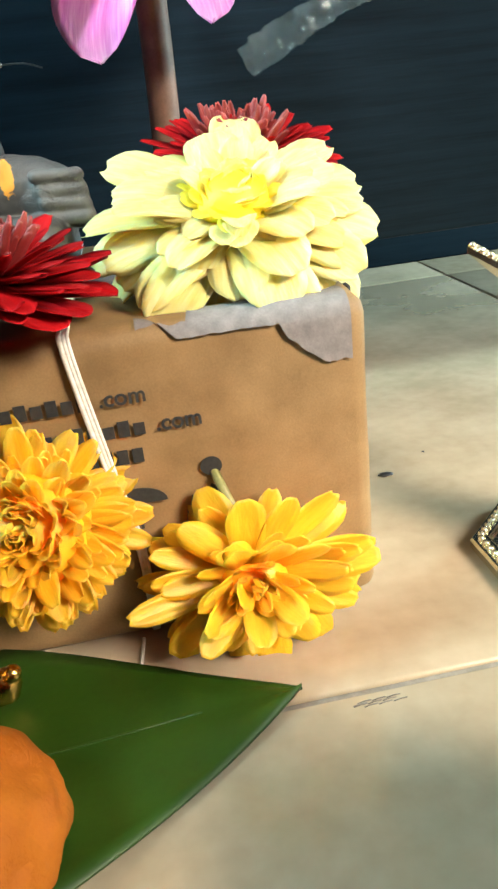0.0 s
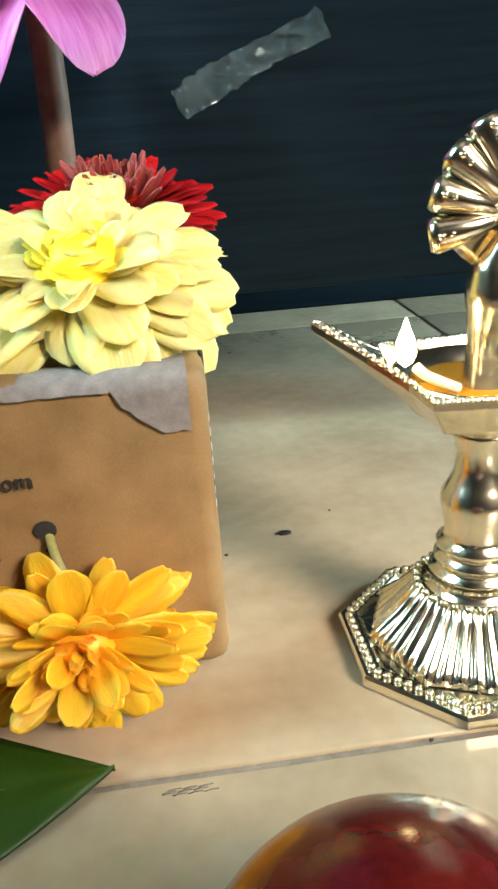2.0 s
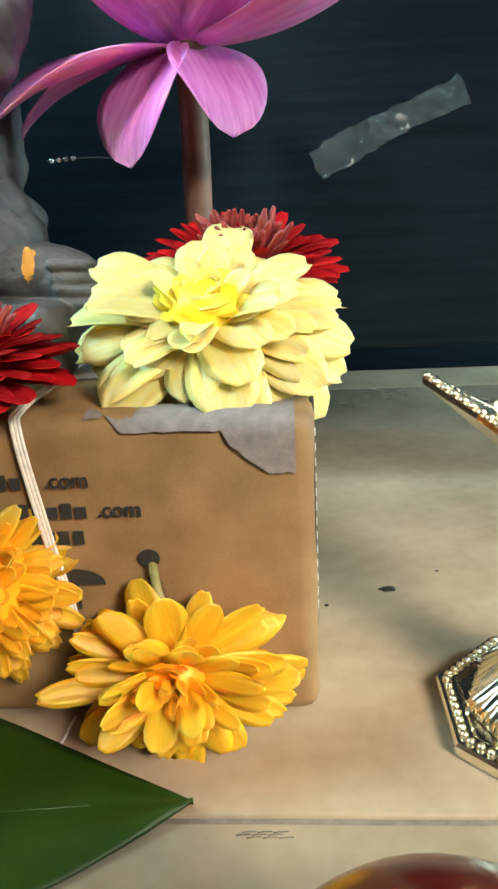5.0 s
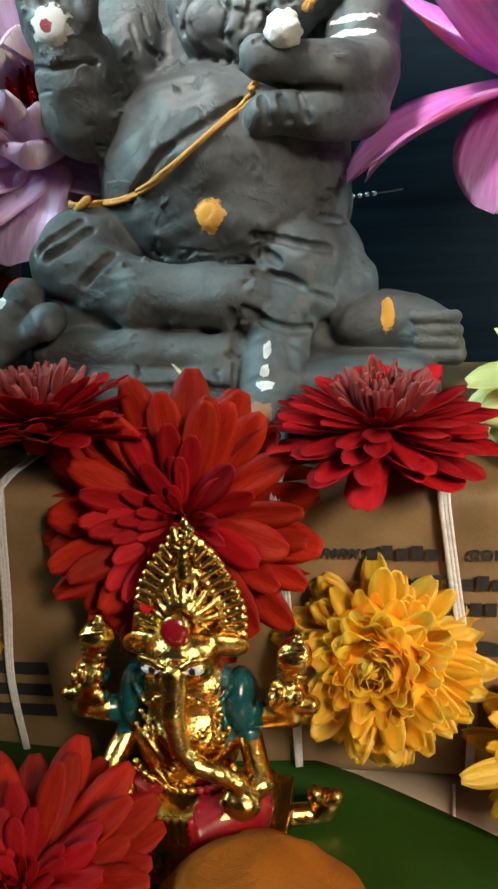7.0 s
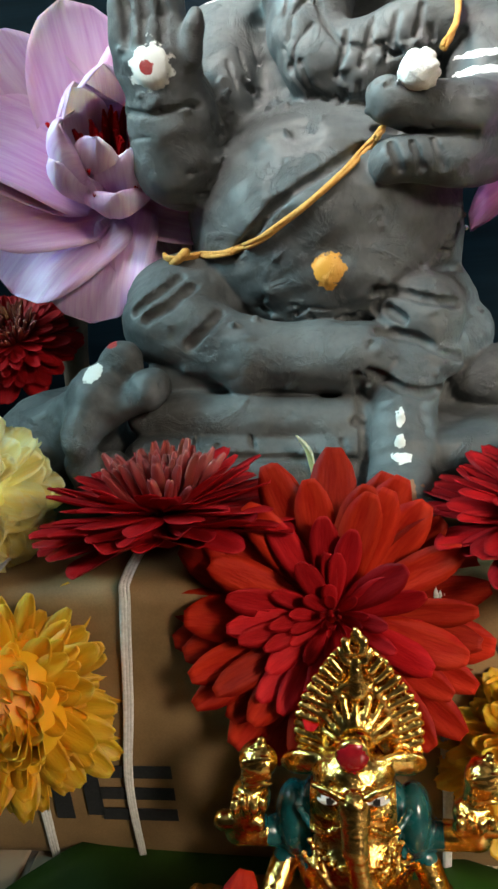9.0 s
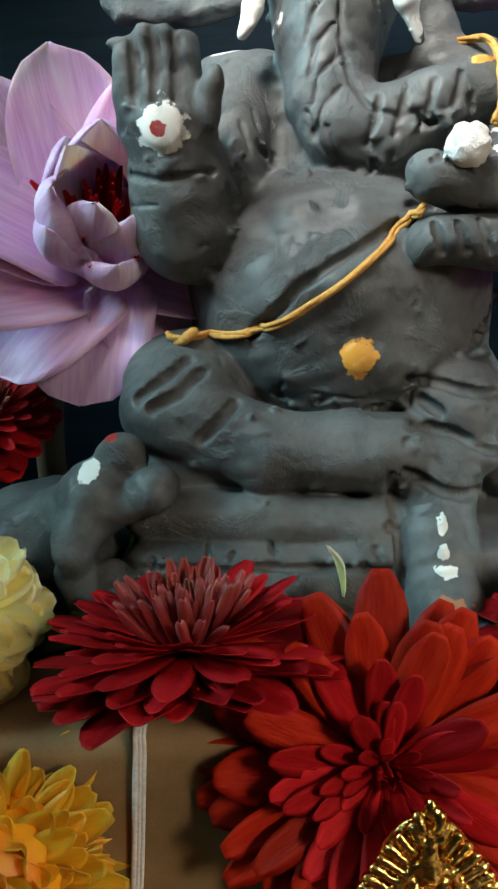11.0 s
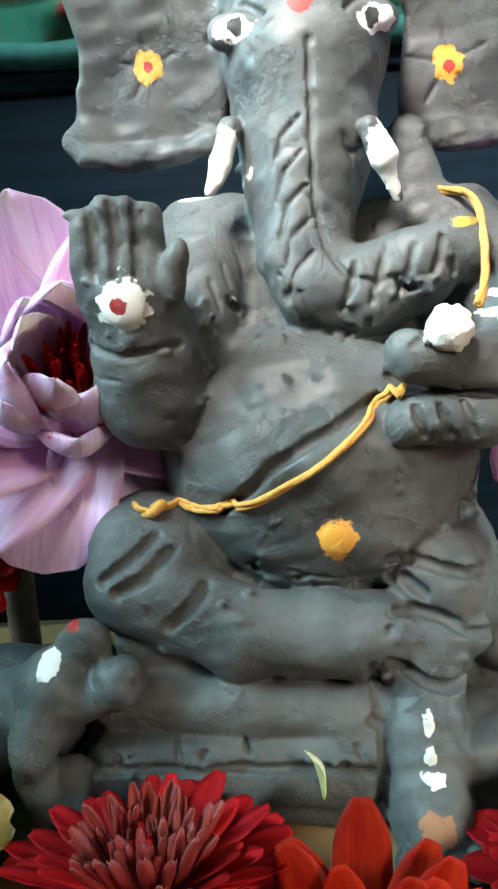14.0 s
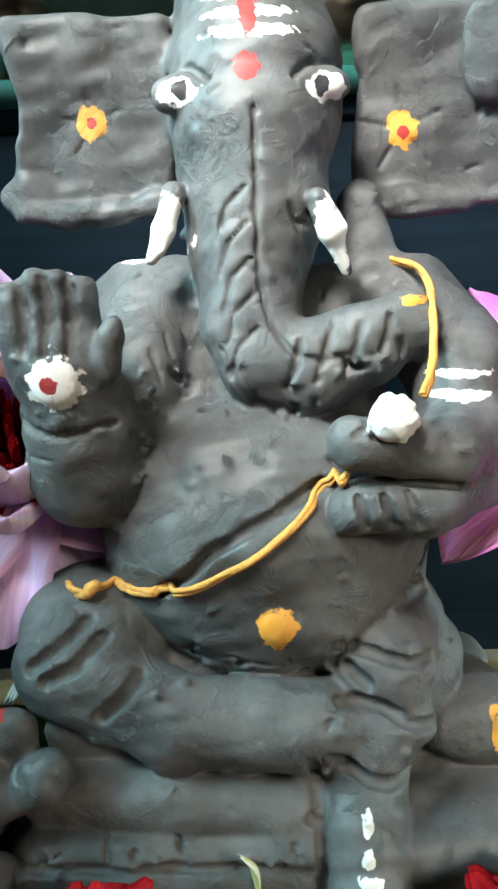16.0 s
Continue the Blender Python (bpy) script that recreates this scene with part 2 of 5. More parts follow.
class Modelled:
    """Soft modelling: rounded masses blended on a grid, then skinned."""

    def __init__(self, lo, hi, h):
        self.lo, self.h = np.array(lo, float), h
        self.n = [int(math.ceil((b - a) / h)) + 1 for a, b in zip(lo, hi)]
        self.d = np.full(self.n, 0.02, np.float32)

    def region(self, lo, hi):
        i0 = [max(0, int((a - l) / self.h)) for a, l in zip(lo, self.lo)]
        i1 = [min(n, int((b - l) / self.h) + 2) for b, l, n in zip(hi, self.lo, self.n)]
        ax = [self.lo[k] + self.h * np.arange(i0[k], i1[k]) for k in range(3)]
        return tuple(slice(a, b) for a, b in zip(i0, i1)), ax[0][:, None, None], ax[1][None, :, None], ax[2][None, None, :]

    def blend(self, s, d, k, cut):
        a, b = self.d[s], d.astype(np.float32)
        if cut:
            hh = np.clip(0.5 - 0.5 * (a + b) / k, 0, 1)
            self.d[s] = a * (1 - hh) - b * hh + k * hh * (1 - hh)
        else:
            hh = np.clip(0.5 + 0.5 * (a - b) / k, 0, 1)
            self.d[s] = a * (1 - hh) + b * hh - k * hh * (1 - hh)

    def ball(self, c, r, k=0.004, turn=(0, 0, 0), cut=False):
        r = (r, r, r) if isinstance(r, (int, float)) else r
        m = max(r) + k + 3 * self.h
        s, X, Y, Z = self.region([v - m for v in c], [v + m for v in c])
        R = Euler([radians(a) for a in turn]).to_matrix().transposed()
        X, Y, Z = X - c[0], Y - c[1], Z - c[2]
        q = [R[i][0] * X + R[i][1] * Y + R[i][2] * Z for i in range(3)]
        k0 = np.sqrt(sum((q[i] / r[i]) ** 2 for i in range(3)))
        k1 = np.sqrt(sum((q[i] / r[i] ** 2) ** 2 for i in range(3))) + 1e-9
        self.blend(s, k0 * (k0 - 1) / k1, k, cut)

    def rod(self, a, b, ra, rb=None, k=0.003, cut=False):
        rb = ra if rb is None else rb
        m = max(ra, rb) + k + 3 * self.h
        s, X, Y, Z = self.region([min(u, v) - m for u, v in zip(a, b)], [max(u, v) + m for u, v in zip(a, b)])
        e = [v - u for u, v in zip(a, b)]
        ee = sum(v * v for v in e) + 1e-12
        t = np.clip(((X - a[0]) * e[0] + (Y - a[1]) * e[1] + (Z - a[2]) * e[2]) / ee, 0, 1)
        d = np.sqrt((X - a[0] - t * e[0]) ** 2 + (Y - a[1] - t * e[1]) ** 2 + (Z - a[2] - t * e[2]) ** 2)
        self.blend(s, d - (ra + (rb - ra) * t), k, cut)

    def rods(self, pts, radii, k=0.003, cut=False):
        for i in range(len(pts) - 1):
            ra, rb = (radii, radii) if isinstance(radii, (int, float)) else (radii[i], radii[i + 1])
            self.rod(pts[i], pts[i + 1], ra, rb, k, cut)

    def slab(self, c, half, r=0.002, k=0.003, turn=(0, 0, 0), cut=False):
        m = max(half) * 1.5 + r + k + 3 * self.h
        s, X, Y, Z = self.region([v - m for v in c], [v + m for v in c])
        R = Euler([radians(a) for a in turn]).to_matrix().transposed()
        X, Y, Z = X - c[0], Y - c[1], Z - c[2]
        q = [np.abs(R[i][0] * X + R[i][1] * Y + R[i][2] * Z) - half[i] + r for i in range(3)]
        out = np.sqrt(sum(np.maximum(v, 0) ** 2 for v in q))
        self.blend(s, out + np.minimum(np.maximum(np.maximum(q[0], q[1]), q[2]), 0) - r, k, cut)

    def lumps(self, size, height, seed=1, n=14):
        rng = np.random.default_rng(seed)
        s, X, Y, Z = self.region(self.lo, self.lo + self.h * np.array(self.n))
        for _ in range(n):
            w = rng.normal(size=3)
            w *= 2 * math.pi / (size * rng.uniform(0.6, 1.6)) / np.linalg.norm(w)
            self.d += (height / math.sqrt(n) * 1.6 * np.sin(w[0] * X + w[1] * Y + w[2] * Z + rng.uniform(0, 6.3))).astype(np.float32)

    def mesh(self, name, materials, slot=None):
        d, n = self.d, self.n
        inside = d < 0
        cnt = np.zeros([v - 1 for v in n], np.int8)
        corners = [(i, j, k) for i in (0, 1) for j in (0, 1) for k in (0, 1)]
        cut = lambda a, o: a[o[0]:n[0] - 1 + o[0], o[1]:n[1] - 1 + o[1], o[2]:n[2] - 1 + o[2]]
        for o in corners:
            cnt += cut(inside, o)
        cells = np.argwhere((cnt > 0) & (cnt < 8))
        index = np.full(cnt.shape, -1, np.int32)
        index[tuple(cells.T)] = np.arange(len(cells))
        pos, num = np.zeros((len(cells), 3)), np.zeros(len(cells))
        for o in corners:
            for ax in range(3):
                if o[ax]:
                    continue
                p = list(o)
                p[ax] = 1
                a, b = d[tuple((cells + o).T)], d[tuple((cells + p).T)]
                hit = (a < 0) != (b < 0)
                t = np.where(hit, a / np.where(hit, a - b, 1), 0)
                q = np.repeat(np.array(o, float)[None], len(cells), 0)
                q[:, ax] = t
                pos += q * hit[:, None]
                num += hit
        verts = (cells + pos / num[:, None]) * self.h + self.lo
        quads = []
        for ax in range(3):
            u, v = (ax + 1) % 3, (ax + 2) % 3
            s0, s1 = [slice(None)] * 3, [slice(None)] * 3
            s0[ax], s1[ax] = slice(0, -1), slice(1, None)
            a, b = inside[tuple(s0)], inside[tuple(s1)]
            e = np.argwhere(a != b)
            e = e[(e[:, u] > 0) & (e[:, v] > 0) & (e[:, u] < n[u] - 1) & (e[:, v] < n[v] - 1)]
            flip = ~a[tuple(e.T)]
            U, V = np.eye(3, dtype=int)[u], np.eye(3, dtype=int)[v]
            f = np.stack([index[tuple((e + w).T)] for w in (-U - V, -V, 0 * U, -U)], 1)
            f[flip] = f[flip][:, ::-1]
            quads.append(f)
        quads = np.concatenate(quads)
        quads = quads[(quads >= 0).all(1)]
        me = bpy.data.meshes.new(name)
        me.from_pydata(verts.tolist(), [], quads.tolist())
        for m in materials:
            me.materials.append(m)
        if slot:
            mid = verts[quads].mean(1)
            me.polygons.foreach_set("material_index", slot(mid).astype(np.int32))
        me.shade_smooth()
        me.update()
        return me


def wobble(p, size, seed):
    """A smooth random field between about -1 and 1 at the points p."""
    rng = np.random.default_rng(seed)
    v = np.zeros(len(p))
    for _ in range(6):
        w = rng.normal(size=3)
        w *= 2 * math.pi / (size * rng.uniform(0.5, 1.6)) / np.linalg.norm(w)
        v += np.sin(p @ w + rng.uniform(0, 6.3))
    return v / 3


def daub(mid, out, c, r, value, seed=0, rag=0.28):
    """Marks faces near c (an ellipsoid with a ragged rim) with a material slot."""
    q = np.sqrt((((mid - np.array(c)) / np.array(r)) ** 2).sum(1)) + rag * wobble(mid, min(r) * 0.9, seed)
    out[q < 1] = value


# ---- the setting ----
def floor_tiles():
    base = tagged(part("floor", block((-2.2, -2.2, -0.03), (2.2, 1.6, -0.0012)), STONE_GROUT), "cream marble tile floor with thin grey joints", "floor", kind="structure")
    size, gap, y0, x0 = 0.40, 0.0022, -0.0395, -0.62
    me = mesh_of("tile", block((0, 0, -0.006), (size - gap, size - gap, 0), 0.0009))
    for i in range(-3, 6):
        for j in range(-5, 4):
            part("tile", me, TILE, base, at=pose(x0 + i * size, y0 + 0.0011 + j * size, 0, 0, 0, 0))
    return base


def room():
    for name, lo, hi in (("wall_north", (-2.2, 0.47, 0), (2.2, 0.57, 2.4)), ("wall_south", (-2.2, -2.2, 0), (2.2, -2.1, 2.4)),
                         ("wall_west", (-2.2, -2.1, 0), (-2.1, 0.47, 2.4)), ("wall_east", (2.1, -2.1, 0), (2.2, 0.47, 2.4))):
        tagged(part(name, block(lo, hi), WALL_PAINT), "plain off-white painted wall", "wall", kind="structure")
    # dark strip added at the wall foot in place of the shade below the shelf
    tagged(part("baseboard", block((-2.1, 0.458, 0.0), (2.1, 0.4698, 0.07), 0.002), BOARD), "dark strip along the wall foot, added as shade under the shelf", "baseboard", kind="structure")
    tagged(part("ceiling", block((-2.2, -2.2, 2.4), (2.2, 1.6, 2.5)), WALL_PAINT), "plain white ceiling", "ceiling", kind="structure")


def altar_shelf():
    t = thing("altar_shelf", (0, 0.17, 0), "low dark teal-stained wooden altar shelf behind the idol", "shelf")
    part("front_board", block((-0.62, 0, 0.067), (0.62, 0.014, 0.264), 0.0015), BOARD, t)
    part("shelf_top", block((-0.64, -0.002, 0.264), (0.64, 0.262, 0.272), 0.002), BOARD, t)
    # dark panel standing in for the shadow band under the front board
    part("gap_shade_panel", block((-0.62, 0.246, 0.0), (0.62, 0.260, 0.264), 0.0015), BOARD, t)
    for x in (-0.60, 0.57):
        for y in (0.016, 0.214):
            part("leg", block((x, y, 0), (x + 0.03, y + 0.03, 0.2645), 0.002), BOARD, t)
    c = thing("shelf_cloth", (0, 0.17, 0.272), "dark green cloth with a rolled front edge on the shelf", "cloth")
    bm = tube([(-0.63 + i * 0.02, -0.004 + 0.0008 * math.sin(i * 1.7), 0.003 + 0.0008 * math.sin(i * 2.3)) for i in range(64)], 0.0042, 12)
    part("rolled_edge", bm, GREEN_CLOTH, c)
    part("cloth_sheet", block((-0.63, 0, 0.0), (0.63, 0.255, 0.0022), 0.0008), GREEN_CLOTH, c)


def carton():
    """The kraft carton; its front leans a little."""
    t = thing("cardboard_carton", (0, 0, 0), "worn brown kraft cardboard carton with black print, lying on the floor", "box")
    lean = lambda v: Vector((v.x, v.y - 0.002 - 0.04 * v.z if v.y < 0.02 else v.y, v.z))
    bm = block((-0.34, 0, 0.0), (0.004, 0.135, 0.0875), 0.0048)
    bmesh.ops.subdivide_edges(bm, edges=[e for e in bm.edges if e.calc_length() > 0.05], cuts=36, use_grid_fill=True)
    for v in bm.verts:
        n = noise.noise(v.co * 30) * 0.0009 + noise.noise(v.co * 110) * 0.0003
        v.co += Vector((n, n, n if v.co.z > 0.01 else 0))
        v.co = lean(v.co)
    part("body", bm, CARD, t)
    front = lambda x, z, out=0.0009: Vector((x, -0.002 - 0.04 * z - out, z))

    def plate(name, outline, mat, label="", out=0.0010):
        bm = bmesh.new()
        a = [bm.verts.new(front(x, z, out)) for x, z in outline]
        bm.faces.new(a)
        r = bmesh.ops.extrude_face_region(bm, geom=bm.faces[:])
        for v in r["geom"]:
            if isinstance(v, bmesh.types.BMVert):
                v.co.y -= 0.00025
        bmesh.ops.recalc_face_normals(bm, faces=bm.faces[:])
        me = mesh_of(name, bm, False)
        return part(name, me, mat, t, label)

    rnd = random.Random(3)
    def skin(x, q):
        """A point on the carton's face at run q: up the front, round the top edge, then back along the top."""
        r, o, bend = 0.0048, 0.0008, 0.0827
        if q < bend:
            return front(x, q, o)
        a = (q - bend) / r
        if a < math.pi / 2:
            return front(x, bend, 0) + Vector((0, r - (r + o) * math.cos(a), (r + o) * math.sin(a)))
        return front(x, bend, 0) + Vector((0, r + (a - math.pi / 2) * r, r + o))

    bm = bmesh.new()
    cols = []
    for i in range(53):
        x = -0.052 + 0.0512 * i / 52
        low = 0.0836 + 0.0006 * noise.noise(Vector((x * 420, 2, 0))) if x < -0.0185 else 0.0836 - 0.0112 * min(1, (x + 0.0185) / 0.011) ** 0.7 + 0.0009 * noise.noise(Vector((x * 520, 5, 0)))
        low += 0.010 * max(0.0, (-0.043 - x) / 0.010)
        high = 0.0930 + 0.003 * noise.noise(Vector((x * 200, 8, 0))) - (0.006 if x < -0.040 else 0)
        cols.append([bm.verts.new(skin(x, low + (high - low) * k / 14)) for k in range(15)])
    for p, q in zip(cols, cols[1:]):
        for k in range(14):
            bm.faces.new((p[k], q[k], q[k + 1], p[k + 1]))
    part("torn_patch", bm, CARD_TORN, t, "grey torn patch where tape pulled the paper off")
    strip = part("black_tape", block((0.0030, 0.010, 0.020), (0.0042, 0.020, 0.0865), 0.0004), INK, t, "strip of black tape on the carton end")
    for k in range(14):
        part("tape_dash", block((0.0041, 0.0135, 0.024 + k * 0.0043), (0.0045, 0.0150, 0.0258 + k * 0.0043)), COTTON, strip)
    # short words that can be read; the marks between them are plain bars
    def word(text, x, z, size):
        cu = bpy.data.curves.new("print", "FONT")
        cu.body, cu.size, cu.extrude, cu.offset = text, size, 0.0001, 0.00009
        ob = bpy.data.objects.new("print", cu)
        scene.collection.objects.link(ob)
        bpy.context.view_layer.update()
        me = bpy.data.meshes.new_from_object(ob.evaluated_get(bpy.context.evaluated_depsgraph_get()))
        bpy.data.objects.remove(ob)
        me.materials.clear()
        p = part("printed_word", me, INK, t, "small black printed word")
        p.matrix_basis = Matrix.Translation(front(x, z, 0.0012)) @ pose(0, 0, 0, 90 - 2, 0, 0)

    def bar(x0, x1, z0, z1):
        plate("printed_bar", [(x0, z0), (x1, z0), (x1, z1), (x0, z1)], INK, "short black printed mark")

    word("www.", -0.1005, 0.0700, 0.0058)
    for i in range(6):
        bar(-0.0865 + i * 0.0036, -0.0865 + i * 0.0036 + 0.0027, 0.0697, 0.0729 + 0.0008 * (i % 2))
    word(".com", -0.0635, 0.0700, 0.0058)
    for i in range(9):
        bar(-0.0860 + i * 0.0037, -0.0860 + i * 0.0037 + 0.0028, 0.0615, 0.0647 + 0.0010 * (i % 3 == 1))
    word(".com", -0.0510, 0.0618, 0.0058)
    for i in range(7):
        bar(-0.0800 + i * 0.0037, -0.0800 + i * 0.0037 + 0.0027, 0.0542, 0.0580)
    # umbrella and bin pictograms
    dome = [(-0.0585 + 0.0075 * math.cos(a), 0.0425 + 0.0045 * math.sin(a)) for a in [math.pi * i / 14 for i in range(15)]]
    plate("umbrella_pictogram", dome, INK, "black keep-dry umbrella pictogram")
    bar(-0.0589, -0.0581, 0.0352, 0.0426)
    plate("bin_pictogram", [(-0.0448, 0.0412), (-0.0440, 0.0350), (-0.0408, 0.0350), (-0.0400, 0.0412)], INK, "black litter-bin pictogram")
    bar(-0.0450, -0.0398, 0.0418, 0.0424)
    plate("figure_pictogram", [(-0.0385, 0.0350), (-0.0380, 0.0415), (-0.0400, 0.0440), (-0.0395, 0.0448), (-0.0365, 0.0430), (-0.0352, 0.0350), (-0.0360, 0.0350), (-0.0368, 0.0395), (-0.0376, 0.0350)], INK)
    # bold mark: three strokes joined at one side
    for z in (0.0335, 0.0262, 0.0190):
        bar(-0.1960, -0.1755, z - 0.0020, z + 0.0020)
    bar(-0.2000, -0.1955, 0.0185, 0.0340)
    bar(-0.2090, -0.2040, 0.0170, 0.0355)
    # punched hole: a flat black disc gives the shade inside it, nothing is cut
    ring = [(-0.0390 + 0.0028 * math.cos(a), 0.0497 + 0.0026 * math.sin(a)) for a in [2 * math.pi * i / 20 for i in range(20)]]
    plate("hole_shade_disc", ring, INK, "dark disc painted as the shaded inside of a punched hole", 0.0008)
    # strings tied round the carton
    def string(x0, x1, w, name="string"):
        th = thing("white_string", (0, 0, 0), "flat white cotton string tied round the carton", "string", "strings round the carton")
        for k in range(3):
            o = (k - 1) * w
            pts = [front(x1 + o * 0.6, 0.003, 0.0012), front(x1 + o * 0.8, 0.03, 0.0016), front((x0 + x1) / 2 + o, 0.055, 0.0015), front(x0 + o, 0.084, 0.0012), Vector((x0 + o, -0.0015, 0.0893)), Vector((x0 + o, 0.03, 0.0890)), Vector((x0 + o, 0.13, 0.0890))]
            part("strand", tube(spline(pts, 8), 0.0007 - 0.0001 * k, 8), COTTON, th)
    string(-0.0680, -0.0600, 0.0009)
    string(-0.1800, -0.1870, 0.0008)
    string(-0.2150, -0.2120, 0.0011)
    string(-0.1080, -0.1060, 0.0009)
    return t


# ---- flowers ----
def petal_mesh(name, width, cup, bend, tip=1.6, notch=0.0, thick=0.012, nu=8, nv=4, base=0.25, curl=0.0):
    """One petal of length 1 along +x, face up: cup is its hollow, bend its rise (negative: droop)."""
    bm = bmesh.new()
    top, bot = [], []
    for i in range(nu + 1):
        u = 1 - (1 - i / nu) ** 1.5
        half = width / 2 * (base + (1 - base) * math.sin(min(u / 0.68, 1) * math.pi / 2)) * (1 if u < 0.68 else max(0.10, (1 - ((u - 0.68) / 0.32) ** max(tip, 2.0))) ** 0.5)
        ang = bend * u + curl * max(0, u - 0.6) ** 2
        x = u * (1 - 0.12 * abs(bend))
        z = math.sin(bend * 0.5 * u) * u * 1.0 + curl * max(0, u - 0.6) ** 2
        rt, rb = [], []
        for j in range(nv + 1):
            v = 2 * j / nv - 1
            px = x - (notch * (1 - abs(v)) if i == nu else 0)
            pz = z + cup * half * v * v * (0.4 + 0.6 * u) - 0.025 * math.cos(v * 6.0) * width * math.sin(math.pi * u)
            rt.append(bm.verts.new((px, half * v, pz)))
            rb.append(bm.verts.new((px, half * v * 0.96, pz - thick * (1 - 0.6 * u))))
        top.append(rt)
        bot.append(rb)
    for i in range(nu):
        for j in range(nv):
            bm.faces.new((top[i][j], top[i + 1][j], top[i + 1][j + 1], top[i][j + 1]))
            bm.faces.new((bot[i][j], bot[i][j + 1], bot[i + 1][j + 1], bot[i + 1][j]))
        for j in (0, nv):
            f = (top[i][j], bot[i][j], bot[i + 1][j], top[i + 1][j])
            bm.faces.new(f if j == 0 else f[::-1])
    for i in (0, nu):
        for j in range(nv):
            f = (top[i][j], top[i][j + 1], bot[i][j + 1], bot[i][j])
            bm.faces.new(f if i == 0 else f[::-1])
    return mesh_of(name, bm)


FLAT = [petal_mesh("petal", w, cc, b, tip=3.0, notch=n, base=0.42) for w, cc, b, n in ((0.36, 0.35, 0.16, 0.0), (0.40, 0.22, -0.06, 0.02), (0.33, 0.5, 0.26, 0.0), (0.38, -0.15, -0.14, 0.02), (0.35, 0.45, 0.05, 0.0))]
FINE = [petal_mesh("petal", w, cc, b, tip=2.4, notch=n, base=0.35) for w, cc, b, n in ((0.26, 0.6, 0.35, 0.0), (0.31, 0.5, 0.1, 0.03), (0.24, 0.8, 0.6, 0.0), (0.29, 0.3, -0.3, 0.02))]
BROAD = [petal_mesh("petal", w, cc, b, tip=3.0, notch=n, base=0.42) for w, cc, b, n in ((0.56, 0.4, 0.35, 0.02), (0.64, 0.28, 0.1, 0.0), (0.50, 0.6, 0.5, 0.03), (0.60, 0.25, -0.3, 0.02), (0.48, 0.7, 0.2, 0.0))]
STRAP = [petal_mesh("petal", w, cc, b, tip=2.0, notch=n, base=0.34) for w, cc, b, n in ((0.29, 0.25, 0.08, 0.0), (0.32, 0.15, -0.06, 0.0), (0.27, 0.35, 0.16, 0.0), (0.31, -0.12, -0.12, 0.01))]
LOOSE = [petal_mesh("petal", w, cc, b, tip=2.4, notch=n, base=0.34) for w, cc, b, n in ((0.31, 0.3, 0.15, 0.02), (0.36, 0.2, -0.12, 0.0), (0.28, 0.45, 0.3, 0.02), (0.34, -0.15, -0.3, 0.0))]
RECURVED = [petal_mesh("petal", w, cc, b, tip=3.0, notch=n, base=0.45, nu=10, nv=6, curl=-0.5) for w, cc, b, n in ((0.46, 0.12, -0.30, 0.03), (0.54, -0.10, -0.45, 0.02), (0.42, 0.30, -0.14, 0.04), (0.50, 0.05, -0.60, 0.02))]
SPIKE = [petal_mesh("floret", w, cc, b, tip=1.8, base=0.6, thick=0.06) for w, cc, b in ((0.15, 1.5, 0.5), (0.18, 1.3, 0.7), (0.13, 1.7, 0.3))]


def facing(at, axis, spin=0.0):
    return Matrix.Translation(at) @ Vector(axis).normalized().to_track_quat("Z", "Y").to_matrix().to_4x4() @ pose(0, 0, 0, 0, 0, spin)


def flower(name, at, axis, rings, label, group, seed, stem=None, stem_mat=None, size=(1, 1, 1)):
    """rings: (count, elevation, length, root radius, root height, meshes, material, spread)."""
    rnd = random.Random(seed)
    t = thing(name, facing(at, axis) @ Matrix.Diagonal((*size, 1)), label, "flower", group)
    core = lathe([(0.0005, -0.006), (0.004, -0.0045), (0.0052, -0.001), (0.004, 0.002), (0.0008, 0.0035)], 14)
    part("flower_base", core, rings[0][6] if len(rings[0]) > 6 else STEM, t)
    for count, elev, length, r0, z0, meshes, mat, spread in rings:
        off = rnd.uniform(0, 360)
        for i in range(count):
            a = off + 360 * i / count + rnd.uniform(-1, 1) * 200 / count * spread
            e = elev + rnd.uniform(-1, 1) * 13 * spread
            ln = length * rnd.uniform(1 - 0.14 * spread, 1 + 0.10 * spread)
            me = meshes[rnd.randrange(len(meshes))]
            key = (me.name_full, mat.name)
            if key not in PETAL_CACHE:
                c = me.copy()
                c.materials.clear()
                c.materials.append(mat)
                PETAL_CACHE[key] = c
            m = pose(0, 0, z0, 0, 0, a) @ pose(r0, 0, 0, rnd.uniform(-14, 14) * spread, -e, rnd.uniform(-10, 10) * spread) @ Matrix.Diagonal((ln, ln * rnd.uniform(0.85, 1.15), ln, 1))
            part("petal", PETAL_CACHE[key], mat, t, at=m)
    if stem:
        inv = t.matrix_basis.inverted()
        part("stem", tube([inv @ p for p in spline(stem[0], 10)], stem[1], 10), stem_mat or STEM, t)
    return t


PETAL_CACHE = {}


